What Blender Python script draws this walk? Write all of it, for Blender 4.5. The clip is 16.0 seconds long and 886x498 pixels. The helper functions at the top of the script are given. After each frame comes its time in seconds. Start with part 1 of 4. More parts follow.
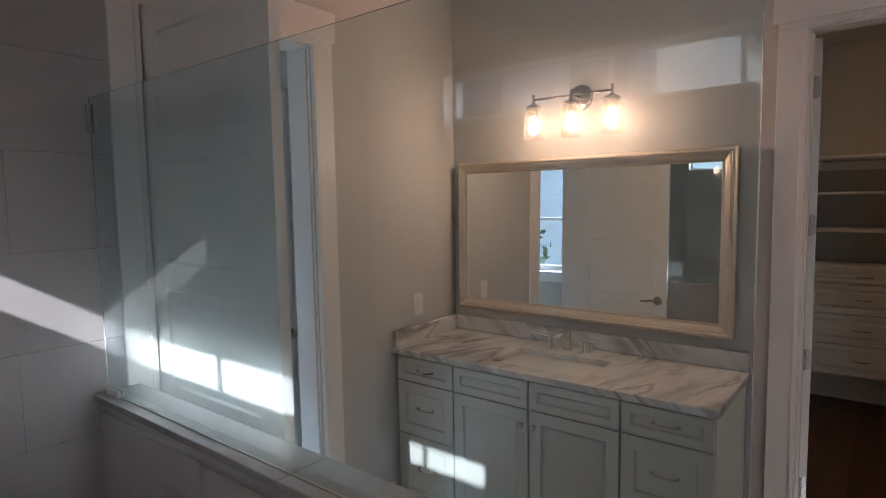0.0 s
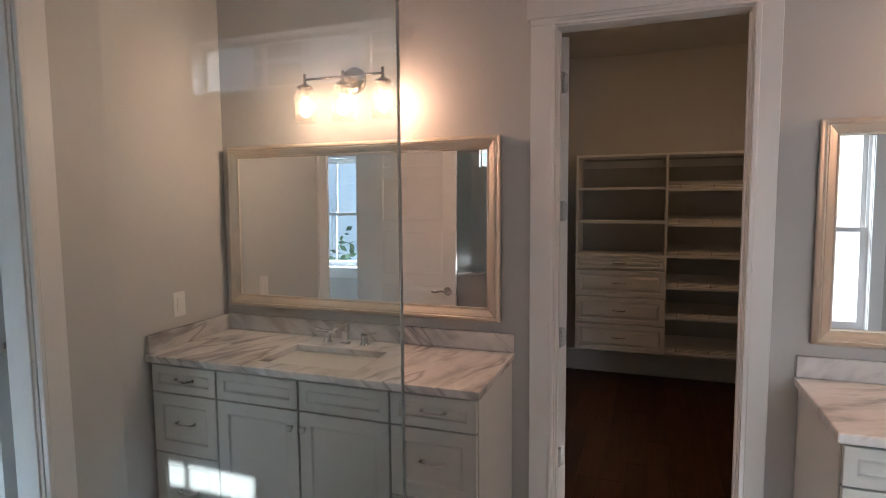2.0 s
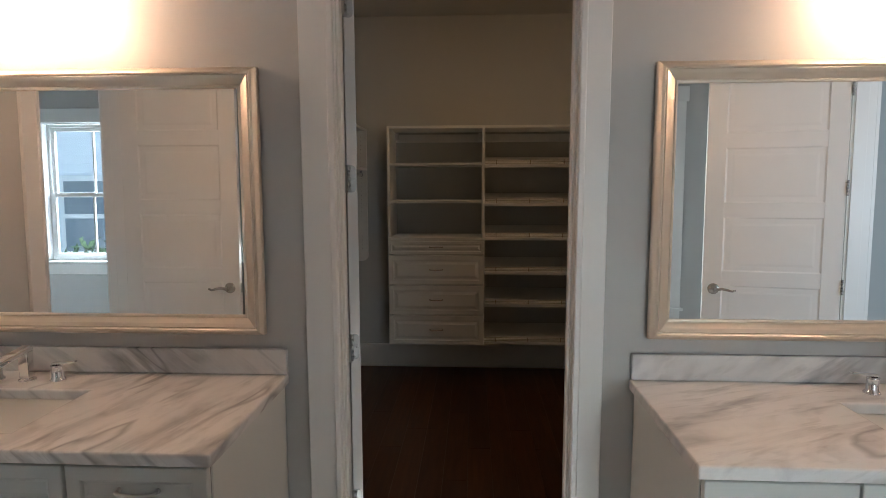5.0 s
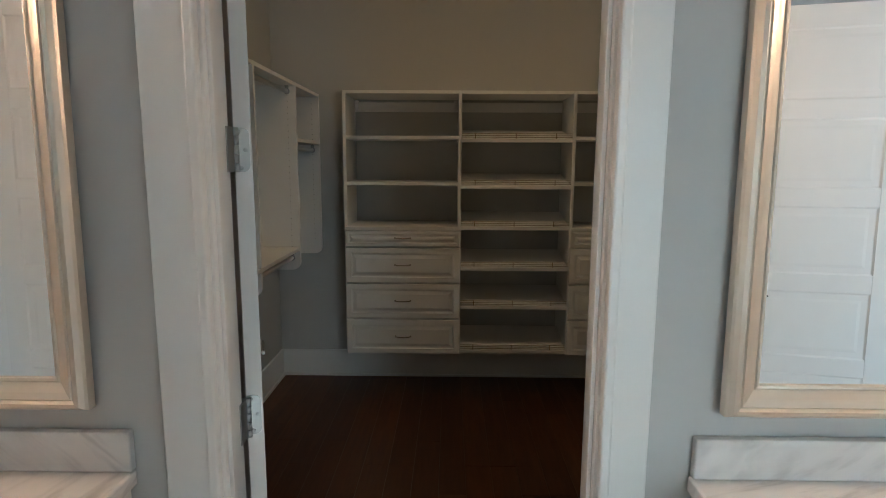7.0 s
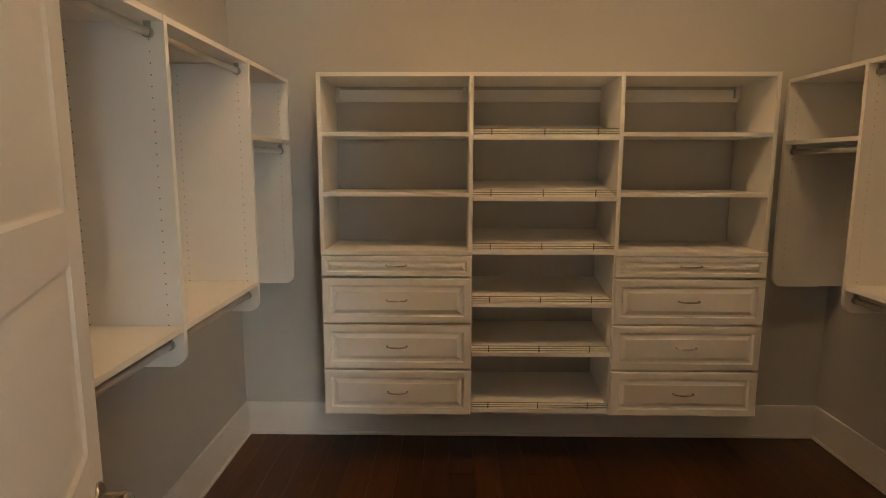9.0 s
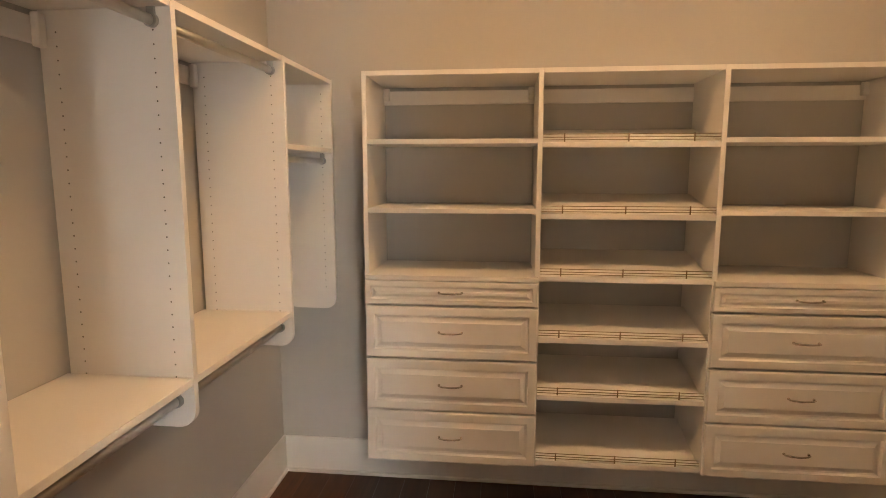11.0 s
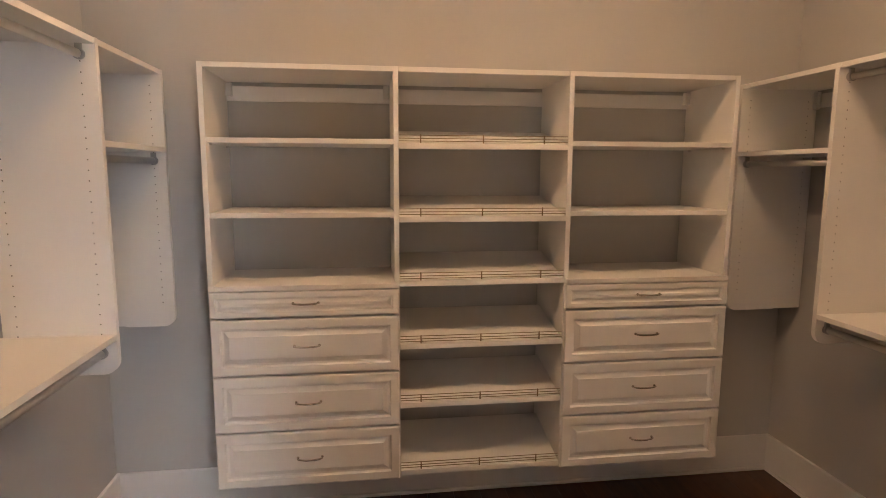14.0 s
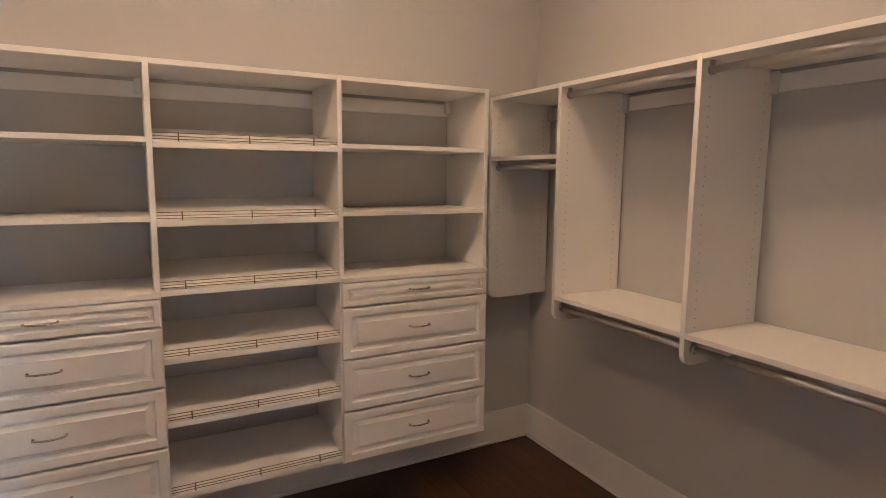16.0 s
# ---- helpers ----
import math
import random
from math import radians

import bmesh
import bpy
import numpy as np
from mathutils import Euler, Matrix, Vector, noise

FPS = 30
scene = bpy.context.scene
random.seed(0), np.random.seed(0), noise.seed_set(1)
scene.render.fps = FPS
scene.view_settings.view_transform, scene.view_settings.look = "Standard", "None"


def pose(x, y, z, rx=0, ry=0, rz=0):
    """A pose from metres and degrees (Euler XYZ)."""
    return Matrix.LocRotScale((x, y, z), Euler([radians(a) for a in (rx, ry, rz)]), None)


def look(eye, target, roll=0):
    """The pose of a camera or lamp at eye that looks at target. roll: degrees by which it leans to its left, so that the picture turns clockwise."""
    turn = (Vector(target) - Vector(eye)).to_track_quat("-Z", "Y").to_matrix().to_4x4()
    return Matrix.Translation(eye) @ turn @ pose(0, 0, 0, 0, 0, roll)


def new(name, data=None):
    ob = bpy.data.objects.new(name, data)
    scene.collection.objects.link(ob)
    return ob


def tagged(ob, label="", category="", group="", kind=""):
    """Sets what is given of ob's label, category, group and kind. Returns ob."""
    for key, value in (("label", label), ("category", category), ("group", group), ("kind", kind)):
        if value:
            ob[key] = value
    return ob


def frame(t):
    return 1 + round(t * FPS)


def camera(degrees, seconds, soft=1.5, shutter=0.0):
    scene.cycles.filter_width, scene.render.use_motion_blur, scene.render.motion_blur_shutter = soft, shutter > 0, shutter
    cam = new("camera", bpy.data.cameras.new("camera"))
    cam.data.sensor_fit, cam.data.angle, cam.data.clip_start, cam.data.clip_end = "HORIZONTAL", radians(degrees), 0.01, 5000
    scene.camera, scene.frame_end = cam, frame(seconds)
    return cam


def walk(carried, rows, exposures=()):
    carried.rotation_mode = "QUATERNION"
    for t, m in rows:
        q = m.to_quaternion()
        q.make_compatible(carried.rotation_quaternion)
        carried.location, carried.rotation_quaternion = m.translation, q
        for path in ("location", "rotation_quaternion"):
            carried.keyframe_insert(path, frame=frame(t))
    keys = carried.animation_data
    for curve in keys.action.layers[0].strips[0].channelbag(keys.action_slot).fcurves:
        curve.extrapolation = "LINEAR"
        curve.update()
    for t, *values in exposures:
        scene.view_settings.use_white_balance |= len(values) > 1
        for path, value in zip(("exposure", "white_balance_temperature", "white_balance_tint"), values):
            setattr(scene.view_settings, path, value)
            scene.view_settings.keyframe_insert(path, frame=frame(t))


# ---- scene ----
cam = camera(75.6, 16.0, soft=0.9)
PATH = [
    (0, (-0.15, -2.658, 1.647), (-1.379, -1.089, 1.476), -1.0),
    (0.5, (-0.135, -2.644, 1.632), (-1.27, -1.006, 1.465), -0.9),
    (1, (-0.121, -2.609, 1.614), (-1.132, -0.892, 1.446), -0.7),
    (1.5, (-0.095, -2.549, 1.601), (-0.958, -0.753, 1.426), -0.6),
    (2, (-0.035, -2.432, 1.581), (-0.72, -0.562, 1.403), -0.5),
    (2.5, (-0.008, -2.323, 1.566), (-0.521, -0.398, 1.382), -0.3),
    (3, (-0.033, -2.188, 1.561), (-0.364, -0.224, 1.376), -0.2),
    (3.5, (-0.044, -2.07, 1.541), (-0.198, -0.084, 1.355), 0.1),
    (4, (-0.039, -1.967, 1.527), (-0.15, 0.022, 1.343), 0.0),
    (6.5, (0.04, -1.255, 1.478), (-0.038, 0.72, 1.172), 0.2),
    (7, (0.02, -1.035, 1.494), (-0.006, 0.942, 1.196), 0.3),
    (7.5, (0.045, -0.826, 1.497), (0.03, 1.152, 1.202), 0.3),
    (8, (0.024, -0.609, 1.495), (0.005, 1.369, 1.199), 0.2),
    (10.5, (-0.054, 0.162, 1.535), (-0.174, 2.139, 1.253), -0.0),
    (11, (-0.066, 0.178, 1.538), (-0.274, 2.147, 1.259), -0.0),
    (11.5, (-0.066, 0.18, 1.535), (-0.345, 2.141, 1.259), -0.1),
    (12, (-0.062, 0.198, 1.529), (-0.368, 2.155, 1.253), -0.1),
    (12.5, (-0.048, 0.216, 1.533), (-0.361, 2.172, 1.258), -0.2),
    (13, (-0.07, 0.248, 1.537), (-0.366, 2.208, 1.267), -0.1),
    (13.5, (-0.062, 0.277, 1.533), (-0.123, 2.258, 1.262), 0.0),
    (14, (-0.037, 0.271, 1.535), (0.223, 2.236, 1.265), 0.2),
    (14.5, (-0.018, 0.263, 1.536), (0.52, 2.17, 1.268), 0.4),
    (15, (-0.012, 0.254, 1.524), (0.695, 2.107, 1.265), 0.3),
    (15.5, (0.01, 0.233, 1.527), (0.842, 2.034, 1.27), 0.4),
    (16, (0.024, 0.214, 1.529), (0.962, 1.962, 1.274), 0.5),
]
EXPOSURES = [(0.0, 0.70, 5950, 15), (1.5, 0.96, 5950, 15), (2.5, 1.03, 6050, 12), (4.0, 0.94, 6050, 10), (6.5, 1.32, 5150, -5), (8.1, 2.02, 5850, -1), (10.3, 3.36, 7050, 10), (13.0, 3.38, 6250, 13), (14.0, 3.28, 5950, 14), (16.0, 3.46, 5250, 13)]
walk(cam, [(t, look(eye, target, roll)) for t, eye, target, roll in PATH],
     exposures=EXPOSURES)

# ---- world, sun, added daylight lamps ----
TO_SUN = Vector((0.530, -1.0, 0.640)).normalized()
world = bpy.data.worlds.new("world")
scene.world = world
world.use_nodes = True
wn = world.node_tree
sky = wn.nodes.new("ShaderNodeTexSky")
sky.sky_type, sky.sun_disc = "NISHITA", False
sky.sun_elevation, sky.sun_rotation = math.asin(TO_SUN.z), math.atan2(TO_SUN.x, TO_SUN.y)
wn.links.new(sky.outputs[0], wn.nodes["Background"].inputs[0])
wn.nodes["Background"].inputs[1].default_value = 0.15

sun = new("sun", bpy.data.lights.new("sun", "SUN"))
sun.data.energy, sun.data.angle, sun.data.color = 5.0, radians(0.5), (1.0, 0.95, 0.87)
sun.matrix_world = look(TO_SUN * 20, (0, 0, 0))


def daylight(name, eye, target, w, h, watts, colour=(0.80, 0.90, 1.0)):
    """An added area lamp for the sky's light, in or above a window's opening."""
    lamp = new(name, bpy.data.lights.new(name, "AREA"))
    lamp.data.shape, lamp.data.size, lamp.data.size_y = "RECTANGLE", w, h
    lamp.data.energy, lamp.data.color = watts, colour
    lamp.matrix_world = look(eye, target)
    return lamp


daylight("daylight_bath_window", (1.22, -3.20, 1.40), (1.75, 0.1, 1.25), 0.8, 1.6, 2.6)
# added outside, above the side room's window, where the mirrors don't show it
daylight("daylight_side_room", (-3.35, -4.4, 3.4), (-3.3, -2.6, 1.0), 1.8, 1.4, 400)
daylight("daylight_bedroom", (5.38, 1.4, 1.5), (2.0, -1.7, 1.3), 1.8, 1.3, 44)

# ---- materials ----


def mat(name, base, rough=0.5, metal=0.0, vary=0.06, scale=6.0, fine=90.0, bump=0.05, dist=0.002, coat=0.0, stretch=(1, 1, 1), spec=0.5):
    """A surface with mottling at two scales and fine relief."""
    m = bpy.data.materials.new(name)
    m.use_nodes = True
    t = m.node_tree
    b = t.nodes["Principled BSDF"]
    geo = t.nodes.new("ShaderNodeTexCoord")
    mp = t.nodes.new("ShaderNodeMapping")
    mp.inputs["Scale"].default_value = stretch
    t.links.new(geo.outputs["Object"], mp.inputs[0])
    n1, n2 = t.nodes.new("ShaderNodeTexNoise"), t.nodes.new("ShaderNodeTexNoise")
    n1.inputs["Scale"].default_value, n1.inputs["Detail"].default_value = scale, 4
    n2.inputs["Scale"].default_value, n2.inputs["Detail"].default_value = fine, 3
    for n in (n1, n2):
        t.links.new(mp.outputs[0], n.inputs["Vector"])
    mix = t.nodes.new("ShaderNodeMix")
    mix.data_type = "RGBA"
    add = t.nodes.new("ShaderNodeMath")
    add.operation = "MULTIPLY_ADD"
    add.inputs[1].default_value = 0.35
    t.links.new(n2.outputs[0], add.inputs[0])
    sc = t.nodes.new("ShaderNodeMath")
    sc.operation = "MULTIPLY"
    sc.inputs[1].default_value = 0.65
    t.links.new(n1.outputs[0], sc.inputs[0])
    t.links.new(sc.outputs[0], add.inputs[2])
    t.links.new(add.outputs[0], mix.inputs["Factor"])
    mix.inputs["A"].default_value = (*[c * (1 - vary) for c in base], 1)
    mix.inputs["B"].default_value = (*[min(1, c * (1 + vary)) for c in base], 1)
    t.links.new(mix.outputs["Result"], b.inputs["Base Color"])
    rr = t.nodes.new("ShaderNodeMapRange")
    rr.inputs["To Min"].default_value, rr.inputs["To Max"].default_value = rough * 0.85, min(1, rough * 1.15)
    t.links.new(n1.outputs[0], rr.inputs["Value"])
    t.links.new(rr.outputs[0], b.inputs["Roughness"])
    b.inputs["Metallic"].default_value = metal
    b.inputs["Coat Weight"].default_value = coat
    b.inputs["Specular IOR Level"].default_value = spec
    if bump:
        bp = t.nodes.new("ShaderNodeBump")
        bp.inputs["Strength"].default_value, bp.inputs["Distance"].default_value = bump, dist
        t.links.new(n2.outputs[0], bp.inputs["Height"])
        t.links.new(bp.outputs[0], b.inputs["Normal"])
    return m


WALL = mat("wall_paint", (0.525, 0.523, 0.512), 0.75, vary=0.025, scale=2.0, fine=220, bump=0.12, dist=0.001)
CEIL = mat("ceiling_paint", (0.64, 0.63, 0.61), 0.85, vary=0.02, scale=2.0, fine=160, bump=0.1)
TRIM = mat("trim_paint", (0.78, 0.775, 0.76), 0.35, vary=0.02, scale=5, fine=120, bump=0.03)
DOORW = mat("door_paint", (0.76, 0.755, 0.74), 0.4, vary=0.02, scale=4, fine=150, bump=0.04)
LAMI = mat("white_laminate", (0.81, 0.80, 0.775), 0.45, vary=0.02, scale=5, fine=300, bump=0.03)
VANW = mat("vanity_paint", (0.55, 0.56, 0.535), 0.38, vary=0.03, scale=4, fine=180, bump=0.03)
# near-black backing: the shade of narrow gaps put into its colour
GAP = mat("painted_gap_shade", (0.10, 0.10, 0.10), 0.8, vary=0.1)
HOLE = mat("pin_hole_shade", (0.14, 0.125, 0.11), 0.9, vary=0.1)
CHAMP = mat("champagne_leaf", (0.72, 0.64, 0.54), 0.36, metal=0.75, vary=0.05, scale=9, fine=70, bump=0.03, stretch=(1, 1, 1))
PULLM = mat("pull_nickel", (0.60, 0.57, 0.54), 0.28, metal=1.0, vary=0.05, fine=200, bump=0.02)
BRONZE = mat("wire_metal", (0.30, 0.24, 0.17), 0.38, metal=0.8, vary=0.05, bump=0)
NICKEL = mat("brushed_nickel", (0.54, 0.50, 0.45), 0.26, metal=1.0, vary=0.05, fine=200, bump=0.03)
CHROME = mat("polished_chrome", (0.82, 0.83, 0.85), 0.07, metal=1.0, vary=0.02, bump=0)
SATIN = mat("satin_steel", (0.48, 0.49, 0.49), 0.48, metal=1.0, vary=0.05, fine=160, bump=0.04)
ROD = mat("rod_metal", (0.72, 0.70, 0.67), 0.34, metal=0.9, vary=0.04, fine=120, bump=0.02)
CERAM = mat("white_ceramic", (0.80, 0.80, 0.79), 0.12, vary=0.01, bump=0, coat=0.3)
PLATE = mat("white_plastic", (0.76, 0.75, 0.72), 0.3, vary=0.01, bump=0)
TILE = mat("porcelain_tile", (0.39, 0.39, 0.40), 0.25, vary=0.08, scale=3.5, fine=45, bump=0.05)
CAPM = mat("cap_stone", (0.29, 0.295, 0.305), 0.22, vary=0.07, scale=5, fine=50, bump=0.03)
GROUT = mat("grout", (0.28, 0.28, 0.29), 0.9, vary=0.08, fine=200, bump=0.2)
FTILE = mat("floor_tile", (0.56, 0.55, 0.53), 0.3, vary=0.06, scale=3)
SIDING = mat("painted_siding", (0.86, 0.875, 0.89), 0.7, vary=0.04, scale=1.5)
SHINGLE = mat("roof_shingle", (0.12, 0.12, 0.13), 0.9, vary=0.3, scale=8)
# ground colour made pale so that it bounces light onto the neighbouring house
GROUND = mat("pale_bounce_ground", (0.33, 0.32, 0.29), 0.95, vary=0.4, scale=2, fine=30, bump=0.5, dist=0.03)
LEAF = mat("leaves", (0.05, 0.09, 0.035), 0.6, vary=0.4, scale=6, fine=40)
WOODT = mat("bark", (0.12, 0.09, 0.07), 0.9, vary=0.3)
RUBBER = mat("glazing_seal", (0.22, 0.23, 0.23), 0.4)


def marble(name, normal):
    """White stone with grey bands; normal: across its layers, so that every face cuts them into streaks."""
    m = bpy.data.materials.new(name)
    m.use_nodes = True
    t = m.node_tree
    b = t.nodes["Principled BSDF"]
    tc, mp = t.nodes.new("ShaderNodeTexCoord"), t.nodes.new("ShaderNodeCombineXYZ")
    across = Vector(normal).normalized()
    along = across.cross(Vector((0.3, 0.2, 1.0))).normalized()
    for k, (axis, scale) in enumerate(((along, 1.25), (across, 6.5), (along.cross(across), 1.25))):
        dot = t.nodes.new("ShaderNodeVectorMath")
        dot.operation = "DOT_PRODUCT"
        dot.inputs[1].default_value = axis * scale
        t.links.new(tc.outputs["Object"], dot.inputs[0])
        t.links.new(dot.outputs["Value"], mp.inputs[k])
    warp = t.nodes.new("ShaderNodeTexNoise")
    warp.inputs["Scale"].default_value, warp.inputs["Detail"].default_value = 0.9, 3
    t.links.new(mp.outputs[0], warp.inputs["Vector"])
    va = t.nodes.new("ShaderNodeVectorMath")
    va.operation = "MULTIPLY_ADD"
    va.inputs[1].default_value = (0.0, 1.3, 0.0)
    t.links.new(warp.outputs["Color"], va.inputs[0])
    t.links.new(mp.outputs[0], va.inputs[2])
    # clouds where the streaks gather and where the stone stays plain
    cloud, gather = t.nodes.new("ShaderNodeTexNoise"), t.nodes.new("ShaderNodeMapRange")
    cloud.inputs["Scale"].default_value, cloud.inputs["Detail"].default_value = 4.5, 3
    t.links.new(tc.outputs["Object"], cloud.inputs["Vector"])
    t.links.new(cloud.outputs[0], gather.inputs["Value"])
    gather.inputs["From Min"].default_value, gather.inputs["From Max"].default_value = 0.38, 0.62
    gather.inputs["To Min"].default_value, gather.inputs["To Max"].default_value = 0.32, 1.0
    # broad soft bands, then finer and darker streaks, all drawn out along one direction
    shade = None
    for scale, detail, lo, hi, dark in ((1.3, 4, 0.46, 0.66, (0.67, 0.67, 0.685, 1)), (2.6, 5, 0.48, 0.67, (0.61, 0.61, 0.63, 1)), (6.5, 5, 0.52, 0.72, (0.71, 0.70, 0.695, 1))):
        n = t.nodes.new("ShaderNodeTexNoise")
        n.inputs["Scale"].default_value, n.inputs["Detail"].default_value, n.inputs["Roughness"].default_value = scale, detail, 0.55
        t.links.new(va.outputs[0], n.inputs["Vector"])
        r = t.nodes.new("ShaderNodeValToRGB")
        e = r.color_ramp.elements
        e[0].position, e[0].color = lo, (1, 1, 1, 1)
        e[1].position, e[1].color = hi, dark
        t.links.new(n.outputs[0], r.inputs[0])
        mx = t.nodes.new("ShaderNodeMix")
        mx.data_type, mx.blend_type = "RGBA", "MULTIPLY"
        t.links.new(gather.outputs[0], mx.inputs["Factor"])
        if shade:
            t.links.new(shade, mx.inputs["A"])
        else:
            mx.inputs["A"].default_value = (0.77, 0.755, 0.74, 1)
        t.links.new(r.outputs[0], mx.inputs["B"])
        shade = mx.outputs["Result"]
    # a few sharp dark veins that follow the same grain
    n = t.nodes.new("ShaderNodeTexNoise")
    n.inputs["Scale"].default_value, n.inputs["Detail"].default_value = 0.75, 3
    t.links.new(va.outputs[0], n.inputs["Vector"])
    r = t.nodes.new("ShaderNodeValToRGB")
    e = r.color_ramp.elements
    e[0].position, e[0].color = 0.553, (1, 1, 1, 1)
    e[1].position, e[1].color = 0.59, (1, 1, 1, 1)
    k = e.new(0.573)
    k.color = (0.42, 0.41, 0.42, 1)
    t.links.new(n.outputs[0], r.inputs[0])
    mx = t.nodes.new("ShaderNodeMix")
    mx.data_type, mx.blend_type = "RGBA", "MULTIPLY"
    mx.inputs["Factor"].default_value = 0.7
    t.links.new(shade, mx.inputs["A"])
    t.links.new(r.outputs[0], mx.inputs["B"])
    shade = mx.outputs["Result"]
    t.links.new(shade, b.inputs["Base Color"])
    b.inputs["Roughness"].default_value = 0.16
    return m


MARBLE_A = marble("veined_marble", (1.0, -0.3, 1.18))
MARBLE_B = marble("veined_marble", (0.35, -1.0, -0.5))


def wood_floor():
    m = bpy.data.materials.new("dark_stained_oak")
    m.use_nodes = True
    t = m.node_tree
    b = t.nodes["Principled BSDF"]
    tc, mp, oi = t.nodes.new("ShaderNodeTexCoord"), t.nodes.new("ShaderNodeMapping"), t.nodes.new("ShaderNodeObjectInfo")
    mp.inputs["Scale"].default_value = (14, 1.2, 14)
    add = t.nodes.new("ShaderNodeVectorMath")
    add.operation = "MULTIPLY_ADD"
    add.inputs[1].default_value = (9, 13, 5)
    t.links.new(oi.outputs["Random"], add.inputs[0])
    t.links.new(tc.outputs["Object"], add.inputs[2])
    t.links.new(add.outputs[0], mp.inputs[0])
    n = t.nodes.new("ShaderNodeTexNoise")
    n.inputs["Scale"].default_value, n.inputs["Detail"].default_value = 3.0, 6
    t.links.new(mp.outputs[0], n.inputs["Vector"])
    r = t.nodes.new("ShaderNodeValToRGB")
    e = r.color_ramp.elements
    e[0].position, e[0].color = 0.3, (0.052, 0.019, 0.0072, 1)
    e[1].position, e[1].color = 0.72, (0.098, 0.036, 0.0125, 1)
    t.links.new(n.outputs[0], r.inputs[0])
    h = t.nodes.new("ShaderNodeHueSaturation")
    mr = t.nodes.new("ShaderNodeMapRange")
    mr.inputs["To Min"].default_value, mr.inputs["To Max"].default_value = 0.75, 1.25
    t.links.new(oi.outputs["Random"], mr.inputs["Value"])
    t.links.new(mr.outputs[0], h.inputs["Value"])
    t.links.new(r.outputs[0], h.inputs["Color"])
    t.links.new(h.outputs[0], b.inputs["Base Color"])
    b.inputs["Roughness"].default_value = 0.38
    bp = t.nodes.new("ShaderNodeBump")
    bp.inputs["Strength"].default_value, bp.inputs["Distance"].default_value = 0.15, 0.001
    t.links.new(n.outputs[0], bp.inputs["Height"])
    t.links.new(bp.outputs[0], b.inputs["Normal"])
    return m


OAK = wood_floor()


def plain(name, base, rough, metal=0.0, transmission=0.0, ior=1.45):
    m = bpy.data.materials.new(name)
    m.use_nodes = True
    b = m.node_tree.nodes["Principled BSDF"]
    b.inputs["Base Color"].default_value = (*base, 1)
    b.inputs["Roughness"].default_value, b.inputs["Metallic"].default_value = rough, metal
    b.inputs["Transmission Weight"].default_value, b.inputs["IOR"].default_value = transmission, ior
    return m


def thin_glass(name, clear, milky):
    """Thin blown glass: mostly clear, a little milky, with a faint gloss."""
    m = bpy.data.materials.new(name)
    m.use_nodes = True
    t = m.node_tree
    out = t.nodes["Material Output"]
    cl, tr, gl = (t.nodes.new("ShaderNodeBsdf" + k) for k in ("Transparent", "Translucent", "Glossy"))
    cl.inputs[0].default_value = (0.97, 0.96, 0.95, 1)
    tr.inputs[0].default_value = (0.9, 0.86, 0.82, 1)
    gl.inputs["Roughness"].default_value = 0.08
    a, b = t.nodes.new("ShaderNodeMixShader"), t.nodes.new("ShaderNodeMixShader")
    a.inputs[0].default_value, b.inputs[0].default_value = milky, clear
    t.links.new(cl.outputs[0], a.inputs[1])
    t.links.new(tr.outputs[0], a.inputs[2])
    t.links.new(gl.outputs[0], b.inputs[1])
    t.links.new(a.outputs[0], b.inputs[2])
    t.links.new(b.outputs[0], out.inputs["Surface"])
    return m


MIRROR = plain("mirror_silver", (0.91, 0.92, 0.91), 0.0, metal=1.0)
GLASS = plain("shower_glass", (0.80, 0.925, 0.955), 0.0, transmission=1.0, ior=1.52)
PANE = plain("window_glass", (0.97, 0.99, 0.99), 0.0, transmission=1.0)
SHADE = thin_glass("shade_glass", 0.97, 0.08)
GLASS_EDGE = plain("polished_glass_edge", (0.62, 0.74, 0.73), 0.30, transmission=0.85)


def glow(name, colour, strength):
    m = bpy.data.materials.new(name)
    m.use_nodes = True
    b = m.node_tree.nodes["Principled BSDF"]
    b.inputs["Base Color"].default_value = (0.8, 0.78, 0.72, 1)
    b.inputs["Emission Color"].default_value = (*colour, 1)
    b.inputs["Emission Strength"].default_value = strength
    return m


BULB = glow("vanity_bulb", (1.0, 0.58, 0.35), 71.0)
DOME = glow("lit_dome", (1.0, 0.59, 0.285), 6.2)

# ---- mesh helpers ----


def box(bm, x0, x1, y0, y1, z0, z1, bevel=0.0):
    """An upright block, its edges rounded by bevel."""
    t = bmesh.new()
    bmesh.ops.create_cube(t, size=1)
    for v in t.verts:
        v.co = ((x0 + x1) / 2 + v.co.x * (x1 - x0), (y0 + y1) / 2 + v.co.y * (y1 - y0), (z0 + z1) / 2 + v.co.z * (z1 - z0))
    if bevel:
        bmesh.ops.bevel(t, geom=t.edges[:], offset=bevel, segments=2, profile=0.5, affect="EDGES")
    join(bm, t)
    return bm


def join(bm, t, m=None):
    mesh = bpy.data.meshes.new("tmp")
    t.to_mesh(mesh)
    t.free()
    if m:
        mesh.transform(m)
    bm.from_mesh(mesh)
    bpy.data.meshes.remove(mesh)


